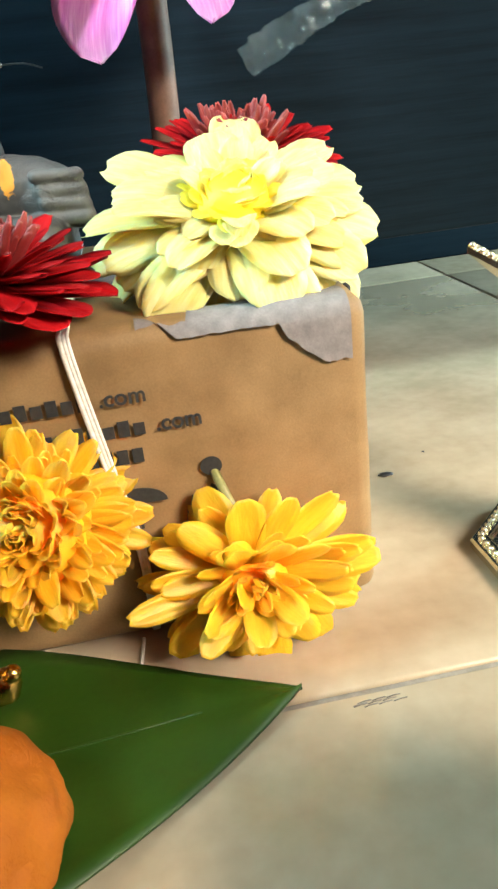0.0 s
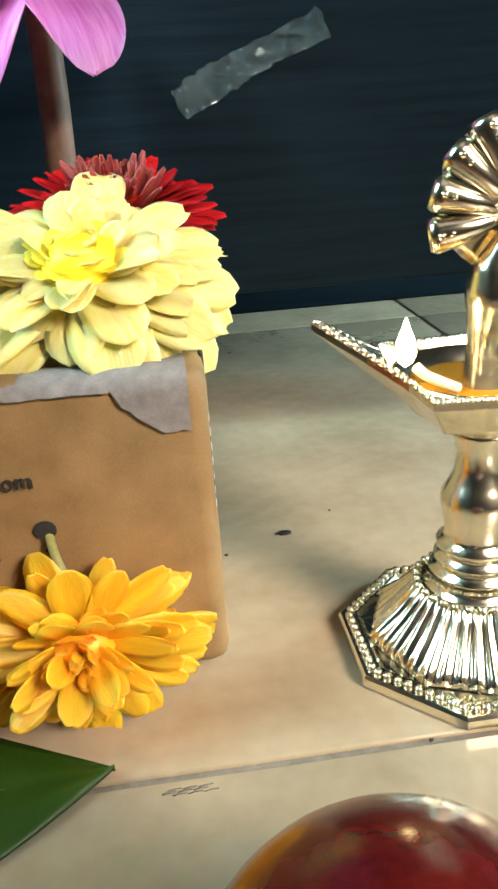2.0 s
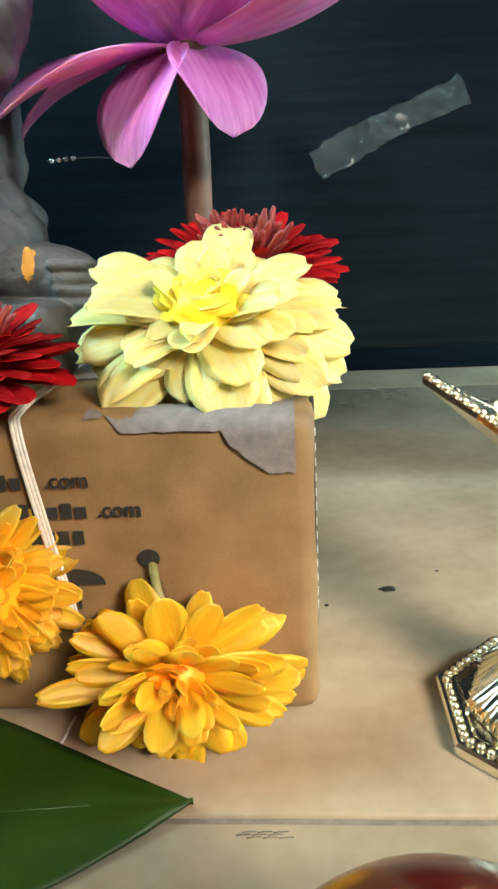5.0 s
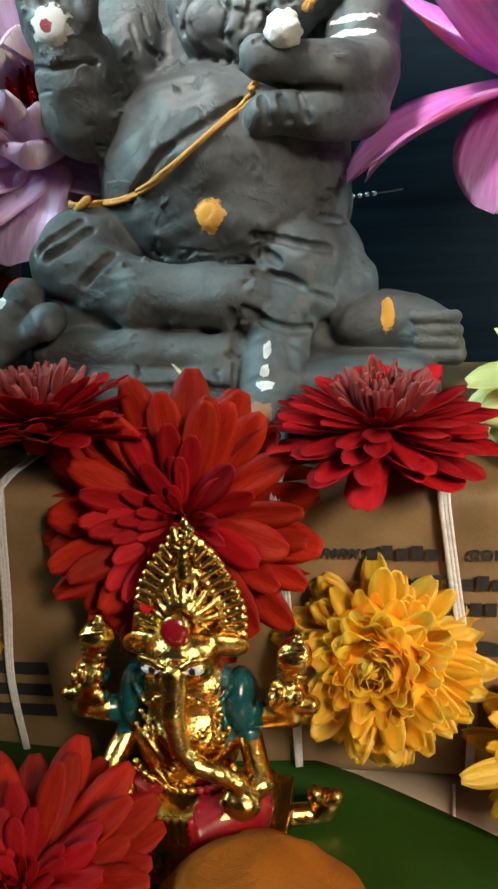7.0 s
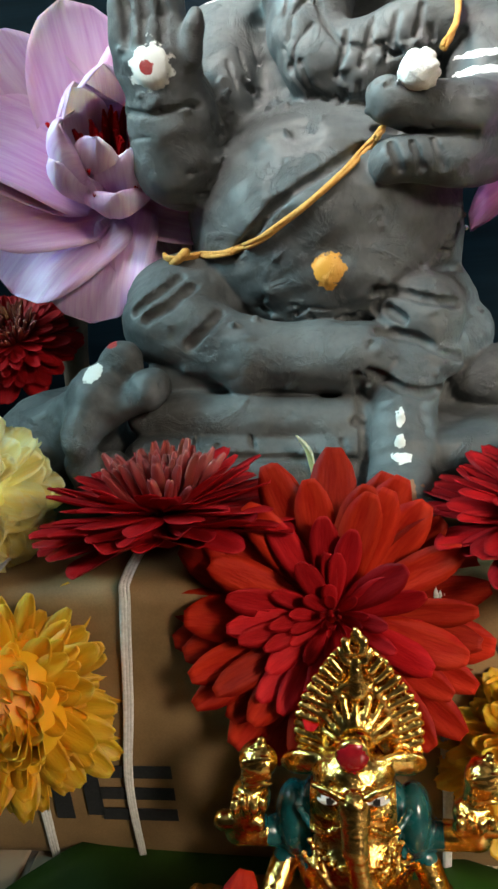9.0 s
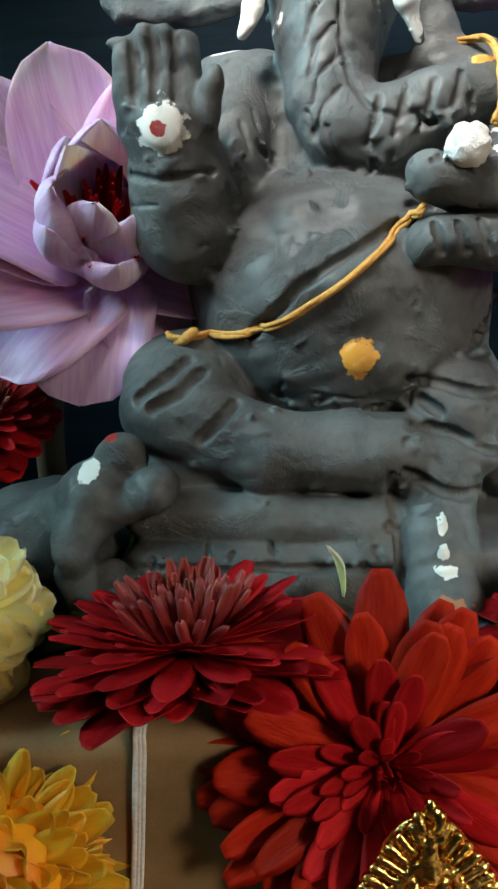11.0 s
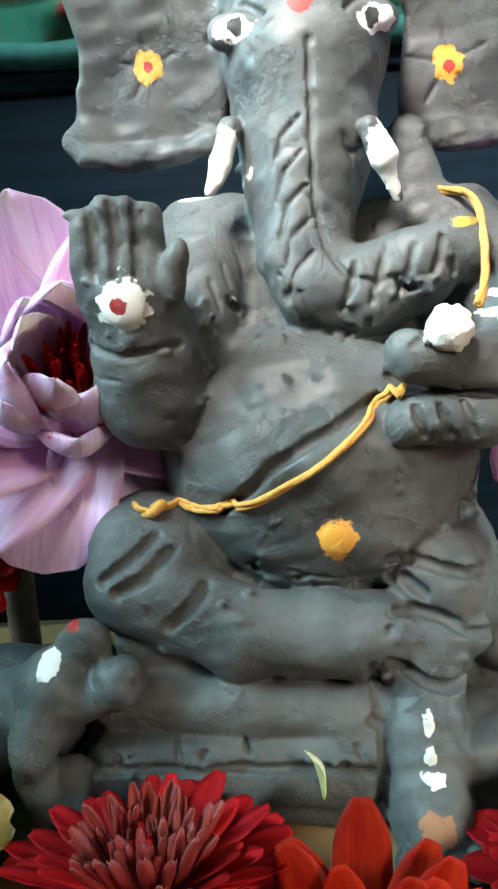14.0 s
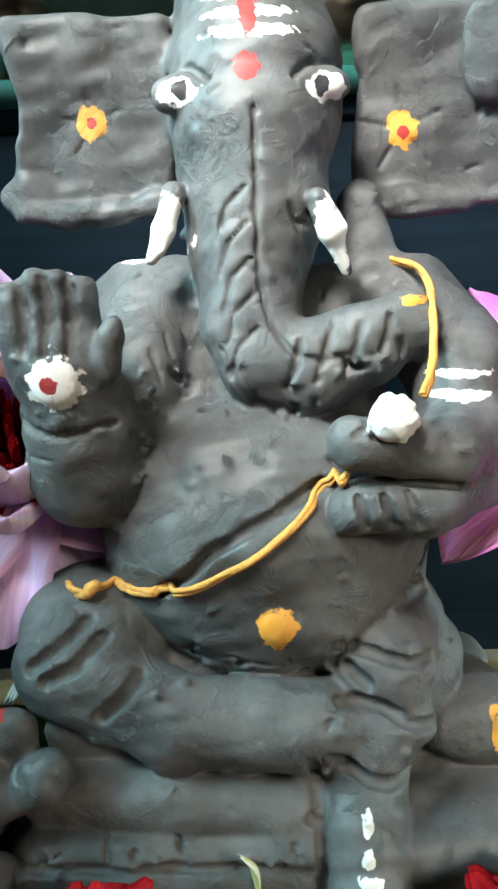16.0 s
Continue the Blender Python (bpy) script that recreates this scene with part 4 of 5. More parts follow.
    s.groove([(-0.1555, 0.1565), (-0.1430, 0.1690), (-0.1300, 0.1760), (-0.1200, 0.1810)], 0.0016, 0.0003)
    s.groove([(-0.1410, 0.1420), (-0.1260, 0.1400), (-0.1220, 0.1390)], 0.0007)
    s.groove([(-0.1900, 0.1065), (-0.1600, 0.1060), (-0.1260, 0.1040)], 0.0012)
    s.groove([(-0.1240, 0.1250), (-0.1225, 0.1120), (-0.1235, 0.0960)], 0.0016)
    for x, g in ((-0.1470, 1), (-0.1155, -1)):
        s.groove([(x - 0.0066, 0.2628), (x - 0.0030, 0.2662), (x + 0.0025, 0.2665), (x + 0.0068, 0.2630)], 0.0010)
    for a in range(5):
        c, d = math.cos(0.4 + a * 1.25), math.sin(0.4 + a * 1.25)
        s.groove([(-0.0952 + 0.0035 * c, 0.2535 + 0.0035 * d), (-0.0952 + 0.0100 * c, 0.2535 + 0.0100 * d)], 0.0007)
        s.groove([(-0.1692 + 0.0035 * c, 0.2575 + 0.0035 * d), (-0.1692 + 0.0075 * c, 0.2575 + 0.0075 * d)], 0.0006)
    for i in range(3):
        s.groove([(-0.1500 - i * 0.003, 0.2130 - 0.003 * i), (-0.1480 - i * 0.003, 0.2060 - 0.003 * i)], 0.0008)
    rnd = random.Random(8)
    for _ in range(45):
        x, z, a, n = rnd.uniform(-0.19, -0.07), rnd.uniform(0.092, 0.285), rnd.uniform(0, 3.14), rnd.uniform(0.001, 0.005)
        s.groove([(x, z), (x + n * math.cos(a), z + 0.6 * n * math.sin(a))], rnd.uniform(0.0004, 0.0008))
    for _ in range(60):
        x, z = rnd.uniform(-0.19, -0.07), rnd.uniform(0.092, 0.24)
        y = s.front(x, z)
        if y is not None:
            s.ball((x, y + 0.0004, z), (rnd.uniform(0.0008, 0.003), 0.0010, rnd.uniform(0.0006, 0.0014)), 0.0007, (0, rnd.uniform(-60, 60), 0))
    # torn crumbs where lumps of clay were pressed together
    for line in ([(-0.1570, 0.2080), (-0.1580, 0.1930), (-0.1590, 0.1800), (-0.1640, 0.1710)], [(-0.1560, 0.2020), (-0.1420, 0.1935), (-0.1230, 0.1935), (-0.1100, 0.1945)], [(-0.1160, 0.1480), (-0.1190, 0.1390), (-0.1200, 0.1260), (-0.1240, 0.1120)],
                 [(-0.1850, 0.1060), (-0.1600, 0.1075), (-0.1280, 0.1060)], [(-0.1560, 0.1400), (-0.1400, 0.1390), (-0.1240, 0.1385)], [(-0.1210, 0.2010), (-0.1080, 0.2040), (-0.0980, 0.2050)], [(-0.1050, 0.1480), (-0.0950, 0.1540), (-0.0920, 0.1620)]):
        for (xa, za), (xb, zb) in zip(line, line[1:]):
            for _ in range(9):
                f = rnd.random()
                x, z = xa + (xb - xa) * f + rnd.uniform(-0.0014, 0.0014), za + (zb - za) * f + rnd.uniform(-0.0014, 0.0014)
                y = s.front(x, z)
                if y is None:
                    continue
                if rnd.random() < 0.45:
                    a, n = rnd.uniform(0, 3.14), rnd.uniform(0.0012, 0.0032)
                    s.groove([(x, z), (x + n * math.cos(a), z + n * math.sin(a))], rnd.uniform(0.0007, 0.0011))
                else:
                    s.slab((x, y + 0.0003, z), (rnd.uniform(0.0007, 0.0022), 0.0009, rnd.uniform(0.0005, 0.0013)), 0.0004, 0.0004, (rnd.uniform(-25, 25), rnd.uniform(-60, 60), rnd.uniform(-25, 25)))
    s.lumps(0.0045, 0.00009, 6)
    marks = [("white", -0.1728, 0.2050, 0.0053, 0.0056), ("red", -0.1737, 0.2046, 0.0017, 0.0021), ("orange", -0.1300, 0.1512, 0.0043, 0.0047), ("orange", -0.1692, 0.2575, 0.0034, 0.0041), ("red", -0.1692, 0.2578, 0.0012, 0.0014),
             ("orange", -0.0952, 0.2535, 0.0037, 0.0043), ("red", -0.0950, 0.2528, 0.0014, 0.0016), ("white", -0.1472, 0.2615, 0.0046, 0.0028), ("white", -0.1152, 0.2610, 0.0046, 0.0028), ("black", -0.1464, 0.2617, 0.0017, 0.0021),
             ("black", -0.1160, 0.2612, 0.0017, 0.0021), ("red", -0.1315, 0.2650, 0.0030, 0.0029), ("white", -0.1315, 0.2722, 0.0115, 0.0014), ("white", -0.1315, 0.2762, 0.0115, 0.0013), ("white", -0.1315, 0.2802, 0.0100, 0.0013), ("red", -0.1315, 0.2765, 0.0019, 0.0065),
             ("orange", -0.0800, 0.1205, 0.0020, 0.0055), ("brown", -0.1140, 0.1012, 0.0042, 0.0026), ("white", -0.1135, 0.1150, 0.0012, 0.0022), ("white", -0.1140, 0.1100, 0.0013, 0.0017), ("white", -0.1140, 0.1066, 0.0026, 0.0010),
             ("white", -0.0895, 0.2010, 0.0075, 0.0010), ("white", -0.0900, 0.1968, 0.0075, 0.0011), ("orange", -0.0985, 0.2165, 0.0028, 0.0011), ("white", -0.1515, 0.2330, 0.0062, 0.0088), ("white", -0.1147, 0.2305, 0.0048, 0.0100), ("white", -0.1600, 0.2260, 0.0045, 0.0009)]
    places = []
    for colour, x, z, rx, rz in marks:
        y = s.front(x, z)
        places.append((colour, (x, y if y is not None else 0.08, z), (rx, 0.0075, rz)))
        if colour in ("white", "orange") and y is not None and rx < 0.006 and y < 0.082 and z < 0.22:
            s.ball((x, y + 0.0004, z), (rx * 0.9, 0.0014, rz * 0.9), 0.0006)
    me = s.mesh("clay_idol", [PAINTED_CLAY])
    paint(me, places)
    return s, tagged(part("clay_idol", me, PAINTED_CLAY), "hand-modelled grey clay elephant idol with white paste dabs", "statue")


def clay_mouse():
    s = Modelled((-0.250, 0.015, 0.084), (-0.168, 0.100, 0.145), 0.0009)
    s.ball((-0.214, 0.058, 0.104), (0.022, 0.020, 0.016), 0.004)
    s.rods([(-0.205, 0.048, 0.112), (-0.195, 0.041, 0.122)], [0.010, 0.0085], 0.003)
    s.rods([(-0.196, 0.039, 0.120), (-0.199, 0.031, 0.112)], [0.0075, 0.005], 0.003)
    s.ball((-0.1885, 0.044, 0.1300), (0.0062, 0.0045, 0.0070), 0.002, (0, 25, 0))
    s.ball((-0.1800, 0.039, 0.1245), (0.0062, 0.0045, 0.0052), 0.002)
    s.rod((-0.191, 0.038, 0.120), (-0.181, 0.037, 0.122), 0.0045, 0.004, 0.003)
    s.rods([(-0.200, 0.034, 0.106), (-0.197, 0.028, 0.097)], [0.005, 0.004], 0.002)
    s.rods([(-0.192, 0.034, 0.104), (-0.189, 0.029, 0.097)], [0.0045, 0.004], 0.002)
    s.rod((-0.225, 0.05, 0.092), (-0.17, 0.042, 0.092), 0.006, 0.005, 0.004)
    s.lumps(0.012, 0.00025, 7)
    s.lumps(0.004, 0.00008, 8)

    me = s.mesh("clay_mouse", [PAINTED_CLAY])
    paint(me, [("white", (-0.1950, s.front(-0.1950, 0.1295) or 0.034, 0.1295), (0.0024, 0.006, 0.0026)), ("red", (-0.1905, 0.040, 0.1365), (0.0022, 0.006, 0.0014))])
    tagged(part("clay_mouse", me, PAINTED_CLAY), "small dark clay mouse with a white paste dab, beside the idol", "statue")


def gold_idol():
    s = Modelled((-0.172, -0.056, 0.004), (-0.088, -0.003, 0.094), 0.0005)
    # stepped pedestal
    s.slab((-0.132, -0.032, 0.0075), (0.026, 0.018, 0.0032), 0.001, 0.0008)
    s.slab((-0.132, -0.032, 0.0125), (0.022, 0.015, 0.0025), 0.001, 0.0008)
    for i in range(13):
        s.ball((-0.153 + i * 0.0035, -0.0475, 0.0125), 0.0015, 0.0005)
    # legs and lap
    s.rods([(-0.144, -0.036, 0.0205), (-0.130, -0.044, 0.0185)], [0.0075, 0.0060], 0.001)
    s.rods([(-0.116, -0.036, 0.0205), (-0.127, -0.044, 0.0185)], [0.0075, 0.0060], 0.001)
    for i in range(5):
        s.rod((-0.1325 + i * 0.0018, -0.0475, 0.026), (-0.1335 + i * 0.0022, -0.0490, 0.0145), 0.0011, None, 0.0004)
    # body
    s.ball((-0.129, -0.030, 0.034), (0.0125, 0.0095, 0.0125), 0.002)
    s.ball((-0.129, -0.027, 0.047), (0.0120, 0.0080, 0.0085), 0.002)
    for i in range(16):
        a = math.pi * (1.08 + 0.84 * i / 15)
        s.ball((-0.128 + 0.0118 * math.cos(a), -0.0390, 0.0365 + 0.0100 * math.sin(a)), 0.0010, 0.0003)
    for cx, rx, z0, rz, n in ((-0.1285, 0.0095, 0.0470, 0.0070, 14), (-0.1285, 0.0110, 0.0440, 0.0100, 18), (-0.1290, 0.0120, 0.0300, 0.0040, 16)):
        for i in range(n):
            a = math.pi * (1.06 + 0.88 * i / (n - 1))
            s.ball((cx + rx * math.cos(a), -0.0392 + 0.0035 * abs(math.cos(a)), z0 + rz * math.sin(a)), 0.0008, 0.0002)
    for i in range(7):
        s.rod((-0.1360 + 0.0010 * i, -0.0385, 0.0300 + 0.0014 * i), (-0.1335 + 0.0010 * i, -0.0398, 0.0285 + 0.0014 * i), 0.0005, None, 0.0002)
    # head, trunk, ears
    s.ball((-0.1285, -0.0300, 0.0575), (0.0084, 0.0074, 0.0068), 0.0015)
    s.rods([(-0.1285, -0.0375, 0.0570), (-0.1285, -0.0410, 0.0495), (-0.1275, -0.0425, 0.0420), (-0.1240, -0.0430, 0.0375), (-0.1190, -0.0430, 0.0355), (-0.1150, -0.0420, 0.0325), (-0.1140, -0.0420, 0.0295)], [0.0034, 0.0027, 0.0023, 0.0022, 0.0021, 0.0021, 0.0026], 0.0006)
    for g in (-1, 1):
        s.ball((-0.1285 + g * 0.0105, -0.0280, 0.0590), (0.0055, 0.0018, 0.0030), 0.001, (0, g * 22, g * 20))
        s.rod((-0.1285 + g * 0.0030, -0.0392, 0.0600), (-0.1285 + g * 0.0072, -0.0370, 0.0612), 0.0007, None, 0.0003)
        s.ball((-0.1285 + g * 0.0050, -0.0378, 0.0590), (0.0026, 0.0014, 0.0016), 0.0003, (0, g * -14, 0))
        s.rods([(-0.1285 + g * 0.0022, -0.0392, 0.0602), (-0.1285 + g * 0.0050, -0.0388, 0.0616), (-0.1285 + g * 0.0078, -0.0368, 0.0612)], 0.0006, 0.0002)
        for k in range(9):
            a = 0.35 * k
            s.ball((-0.1285 + g * (0.0040 + 0.0009 * k), -0.0390 + 0.0008 * k, 0.0520 - 0.0040 * math.sin(a)), 0.0009, 0.0002)
        s.rods([(-0.1285 + g * 0.0080, -0.0300, 0.0450), (-0.1285 + g * 0.0085, -0.0370, 0.0400), (-0.1285 + g * 0.0050, -0.0385, 0.0350)], 0.0011, 0.0004)
    # tall ribbed crown
    s.ball((-0.1270, -0.0225, 0.0680), (0.0098, 0.0030, 0.0165), 0.0012)
    for g in (-1, 1):
        for i in range(13):
            f = i / 12
            w = 0.0122 * max(0.08, math.cos(f * math.pi / 2)) ** 0.72 * (1 + 0.10 * math.sin(math.pi * f))
            z = 0.0600 + 0.0255 * f
            s.rod((-0.1270 + g * 0.62 * w, -0.0262, z - 0.0012), (-0.1270 + g * 1.02 * w, -0.0250, z + 0.0010 * f), 0.00085, 0.00105, 0.0002)
    s.rods([(-0.1340, -0.0258, 0.0610), (-0.1345, -0.0262, 0.0680), (-0.1310, -0.0262, 0.0750), (-0.1270, -0.0260, 0.0790), (-0.1230, -0.0262, 0.0750), (-0.1195, -0.0262, 0.0680), (-0.1200, -0.0258, 0.0610)], 0.0010, 0.0004)
    for i in range(9):
        a = math.pi * (0.0 + i / 8)
        s.rod((-0.1275 + 0.0032 * math.cos(a), -0.0300, 0.0660 + 0.0035 * math.sin(a)), (-0.1272 + 0.0070 * math.cos(a), -0.0268, 0.0660 + 0.0085 * math.sin(a)), 0.0009, None, 0.0003)
    s.rods([(-0.127, -0.0262, 0.0755), (-0.127, -0.0258, 0.0800), (-0.127, -0.0255, 0.0835)], [0.0024, 0.0016, 0.0008], 0.0004)
    s.ball((-0.1265, -0.0240, 0.0868), (0.0014, 0.0014, 0.0024), 0.0006)
    s.ball((-0.1283, -0.0340, 0.0662), (0.0036, 0.0022, 0.0040), 0.0004)
    # shawl
    for g in (-1, 1):
        s.ball((-0.1288 + g * 0.0128, -0.0270, 0.0430), (0.0042, 0.0066, 0.0088), 0.0006)
    # arms with raised attributes
    for g, ex, hx, hz in ((-1, -0.1535, -0.1500, 0.0535), (1, -0.1035, -0.1045, 0.0500)):
        s.rods([(-0.129 + g * 0.0155, -0.0280, 0.0400), (ex, -0.0315, 0.0435), (hx - g * 0.0, -0.0315, hz)], [0.0033, 0.0030, 0.0027], 0.0006)
        s.ball((hx, -0.0320, hz), (0.0042, 0.0035, 0.0040), 0.0006)
        for k in range(4):
            s.ball((hx - 0.0030 + k * 0.0020, -0.0352, hz + 0.001 * (k % 2)), (0.0011, 0.0014, 0.0020), 0.0003)
        s.rods([(hx + 0.0004, -0.0315, hz + 0.003), (hx + 0.0022, -0.0315, hz + 0.0090), (hx + 0.0030, -0.0310, hz + 0.0125)], [0.0025, 0.0040, 0.0012], 0.0005)
        for k in range(5):
            s.rod((hx - 0.0006, -0.0345, hz + 0.0045 + k * 0.0016), (hx + 0.0048, -0.0345, hz + 0.0055 + k * 0.0016), 0.0005, None, 0.0003)
        s.ball((hx + 0.0032, -0.0310, hz + 0.0135), 0.0010, 0.0003)
        s.rod((ex - 0.003, -0.0320, 0.0465), (ex + 0.0045, -0.0320, 0.0465), 0.0022, None, 0.0004)
        s.rods([(-0.129 + g * 0.0150, -0.0300, 0.0350), (-0.129 + g * 0.0185, -0.0380, 0.0290), (-0.129 + g * 0.0125, -0.0430, 0.0285)], [0.0030, 0.0028, 0.0030], 0.0006)
    s.ball((-0.1140, -0.0430, 0.0275), (0.0040, 0.0035, 0.0035), 0.0006)
    # little attendants on the pedestal
    for x, y, z in ((-0.0975, -0.0215, 0.0120), (-0.1640, -0.0240, 0.0165)):
        s.ball((x, y, z - 0.003), (0.0038, 0.0034, 0.0040), 0.0008)
        s.ball((x - 0.0024, y - 0.002, z + 0.0015), 0.0022, 0.0004)
        s.ball((x + 0.0026, y - 0.002, z + 0.0010), 0.0022, 0.0004)
        s.rod((x, y, z - 0.006), (-0.131, -0.030, 0.0075), 0.0028, None, 0.001)

    def slot(mid):
        out = np.zeros(len(mid))
        x, y, z = mid.T
        out[(np.abs(np.abs(x + 0.1288) - 0.0138) < 0.0048) & (z > 0.0365) & (z < 0.0535) & (y < -0.0205) & (y > -0.0352)] = 1
        out[(z > 0.0135) & (z < 0.0290) & (np.abs(x + 0.130) > 0.0045) & (np.abs(x + 0.130) < 0.0225) & (y < -0.028) & ~((x > -0.119) & (y < -0.0405) & (z > 0.024))] = 2
        daub(mid, out, (-0.1283, -0.0358, 0.0662), (0.0033, 0.0022, 0.0037), 2, 32, 0.1)
        for g in (-1, 1):
            daub(mid, out, (-0.1285 + g * 0.0050, -0.0390, 0.0590), (0.0022, 0.0016, 0.0012), 3, 33, 0.05)
            daub(mid, out, (-0.1285 + g * 0.0046, -0.0392, 0.0590), (0.0009, 0.0016, 0.0011), 4, 34, 0.05)
        return out

    me = s.mesh("gold_idol", [GOLD, TEAL_ENAMEL, RED_ENAMEL, WHITE_PASTE, BLACK_PAINT], slot)
    tagged(part("gold_idol", me, GOLD), "small shiny gold elephant idol with teal and red enamel", "statue")


# ---- loose things ----
def betel_leaf():
    t = thing("betel_leaf", (0, 0, 0), "large glossy green heart-shaped betel leaf lying on the tiles", "leaf")
    x0, x1, yc = -0.238, -0.027, -0.050
    bm = bmesh.new()
    nu, nv = 40, 12
    rows = []
    for i in range(nu + 1):
        u = i / nu
        x = x0 + (x1 - x0) * u
        w = 0.058 * math.sin(math.pi * min(u / 0.34, 1) / 2) ** 0.6 * (1 if u < 0.34 else max(0.0, 1 - ((u - 0.34) / 0.66) ** 1.45) ** 0.95)
        row = []
        for j in range(nv + 1):
            v = 2 * j / nv - 1
            z = 0.0016 + 0.010 * v * v * (1 - u) * (0.5 if v > 0 else 0.35) + 0.0014 * math.cos(u * 14 + v * 3) * abs(v) + 0.006 * max(0, u - 0.75) - 0.0008 * math.cos(v * 9.4) * (1 - u)
            row.append(bm.verts.new((x - 0.004 * math.sin(v * 3) * 0, yc + 0.013 * u + w * v * (1 if v > 0 else 1.22), max(0.0012, z))))
        rows.append(row)
    for a, b in zip(rows, rows[1:]):
        for j in range(nv):
            bm.faces.new((a[j], b[j], b[j + 1], a[j + 1]))
    bmesh.ops.remove_doubles(bm, verts=bm.verts[:], dist=0.0002)
    r = bmesh.ops.extrude_face_region(bm, geom=bm.faces[:])
    for v in r["geom"]:
        if isinstance(v, bmesh.types.BMVert):
            v.co.z -= 0.0007
    bmesh.ops.recalc_face_normals(bm, faces=bm.faces[:])
    part("blade", bm, LEAF, t)
    part("midrib", tube([(x0 + 0.01 + i * 0.0196, yc + 0.013 * (0.05 + i * 0.095), 0.0016 - 0.00002 * i + 0.006 * max(0, i / 10 - 0.75)) for i in range(10)], [0.0007 - 0.00005 * i for i in range(10)], 8), LEAF, t)
    b = thing("betel_leaf", (0, 0, 0.088), "dark green leaf lying on the carton under the clay idol", "leaf")
    bm = bmesh.new()
    rows = []
    for i in range(31):
        u = i / 30
        w = 0.045 * math.sin(math.pi * u) ** 0.6
        rows.append([bm.verts.new((-0.31 + 0.165 * u, 0.068 + w * (2 * j / 8 - 1), 0.0022 + 0.0012 * math.sin(u * 9 + j))) for j in range(9)])
    for p, q in zip(rows, rows[1:]):
        for j in range(8):
            bm.faces.new((p[j], q[j], q[j + 1], p[j + 1]))
    r = bmesh.ops.extrude_face_region(bm, geom=bm.faces[:])
    for v in r["geom"]:
        if isinstance(v, bmesh.types.BMVert):
            v.co.z -= 0.0008
    bmesh.ops.recalc_face_normals(bm, faces=bm.faces[:])
    part("blade", bm, LEAF, b)


def turmeric_lump():
    s = Modelled((-0.142, -0.098, -0.002), (-0.072, -0.030, 0.034), 0.0009)
    s.ball((-0.108, -0.064, 0.006), (0.0275, 0.026, 0.021), 0.002)
    s.ball((-0.112, -0.060, 0.014), (0.014, 0.014, 0.0135), 0.01)
    s.lumps(0.02, 0.0005, 11)
    s.lumps(0.006, 0.00018, 12)

    s.d = np.maximum(s.d, (0.0035 - (s.lo[2] + s.h * np.arange(s.n[2])))[None, None, :].astype(np.float32))
    me = s.mesh("turmeric_mound", [PAINTED_TURMERIC])
    paint(me, [("red", (-0.1115, s.front(-0.1115, 0.0190) or -0.08, 0.0190), (0.0036, 0.008, 0.0036))])
    tagged(part("turmeric_mound", me, PAINTED_TURMERIC), "smooth orange turmeric paste mound with a red dot, on the leaf", "offering")


def apple():
    t = thing("apple", APPLE_AT, "glossy dark red apple with a short stem, on the tiles", "fruit")
    bm = bmesh.new()
    bmesh.ops.create_uvsphere(bm, u_segments=48, v_segments=32, radius=1)
    for v in bm.verts:
        p = v.co
        r = math.hypot(p.x, p.y)
        dip = 0.28 * math.exp(-(r / 0.30) ** 2)
        z = p.z * 0.92 - (dip if p.z > 0 else -0.6 * dip)
        wide = 1 + 0.05 * p.z + 0.02 * math.sin(5 * math.atan2(p.y, p.x)) * (1 if p.z < 0 else 0.5)
        v.co = Vector((p.x * wide, p.y * wide, z)) * APPLE_R
    part("flesh", bm, APPLE, t)
    part("stalk", tube(spline([(0, 0, APPLE_R * 0.55), (0.001, 0.001, APPLE_R * 0.85), (0.004, 0.002, APPLE_R * 1.12)], 6), [0.0012] * 6 + [0.0013] * 4 + [0.0019] * 3, 8), STEM_BROWN, t)


APPLE_R, APPLE_AT = 0.034, pose(0.0178, -0.1265, 0.0325, -10, 52, 0)


def neck_thread(idol):
    """Cotton thread laid across the belly, and its end over the hand."""
    t = thing("yellow_cotton_thread", (0, 0, 0), "twisted yellow cotton thread draped across the clay belly", "thread")
    main = []
    for p in spline([(-0.1768, 0.0618, 0.1570), (-0.1752, 0.0600, 0.1562), (-0.1700, 0.0570, 0.1562), (-0.1600, 0.0500, 0.1568), (-0.1500, 0.0465, 0.1595), (-0.1380, 0.0450, 0.1662), (-0.1255, 0.0458, 0.1752), (-0.1175, 0.0480, 0.1822), (-0.1150, 0.0500, 0.1850)], 12):
        y = idol.front(p.x, p.z)
        if y is not None and -0.172 < p.x < -0.1165:
            p.y = y - 0.0010
        main.append(p)
    over = spline([(-0.1000, 0.0900, 0.2240), (-0.0955, 0.0790, 0.2225), (-0.0942, 0.0720, 0.2180), (-0.0958, 0.0610, 0.2090), (-0.0990, 0.0500, 0.2035), (-0.1010, 0.0470, 0.2010)], 10)
    for name, line, r in (("strand", main, 0.00064), ("strand", over, 0.00064)):
        for k in range(3):
            pts = [p + Vector((0.0003 * math.cos(i * 0.30 + k * 2.1), 0.0003 * math.sin(i * 0.30 + k * 2.1) - 0.0001, 0.0005 * math.sin(i * 0.13 + k * 2.1))) for i, p in enumerate(line)]
            part(name, tube(pts, r, 7), YELLOW_COTTON, t)
    part("knot", tube(spline([(-0.1745, 0.0605, 0.1548), (-0.1720, 0.0580, 0.1562), (-0.1700, 0.0588, 0.1578), (-0.1722, 0.0600, 0.1562)], 6), 0.0013, 8), YELLOW_COTTON, t)


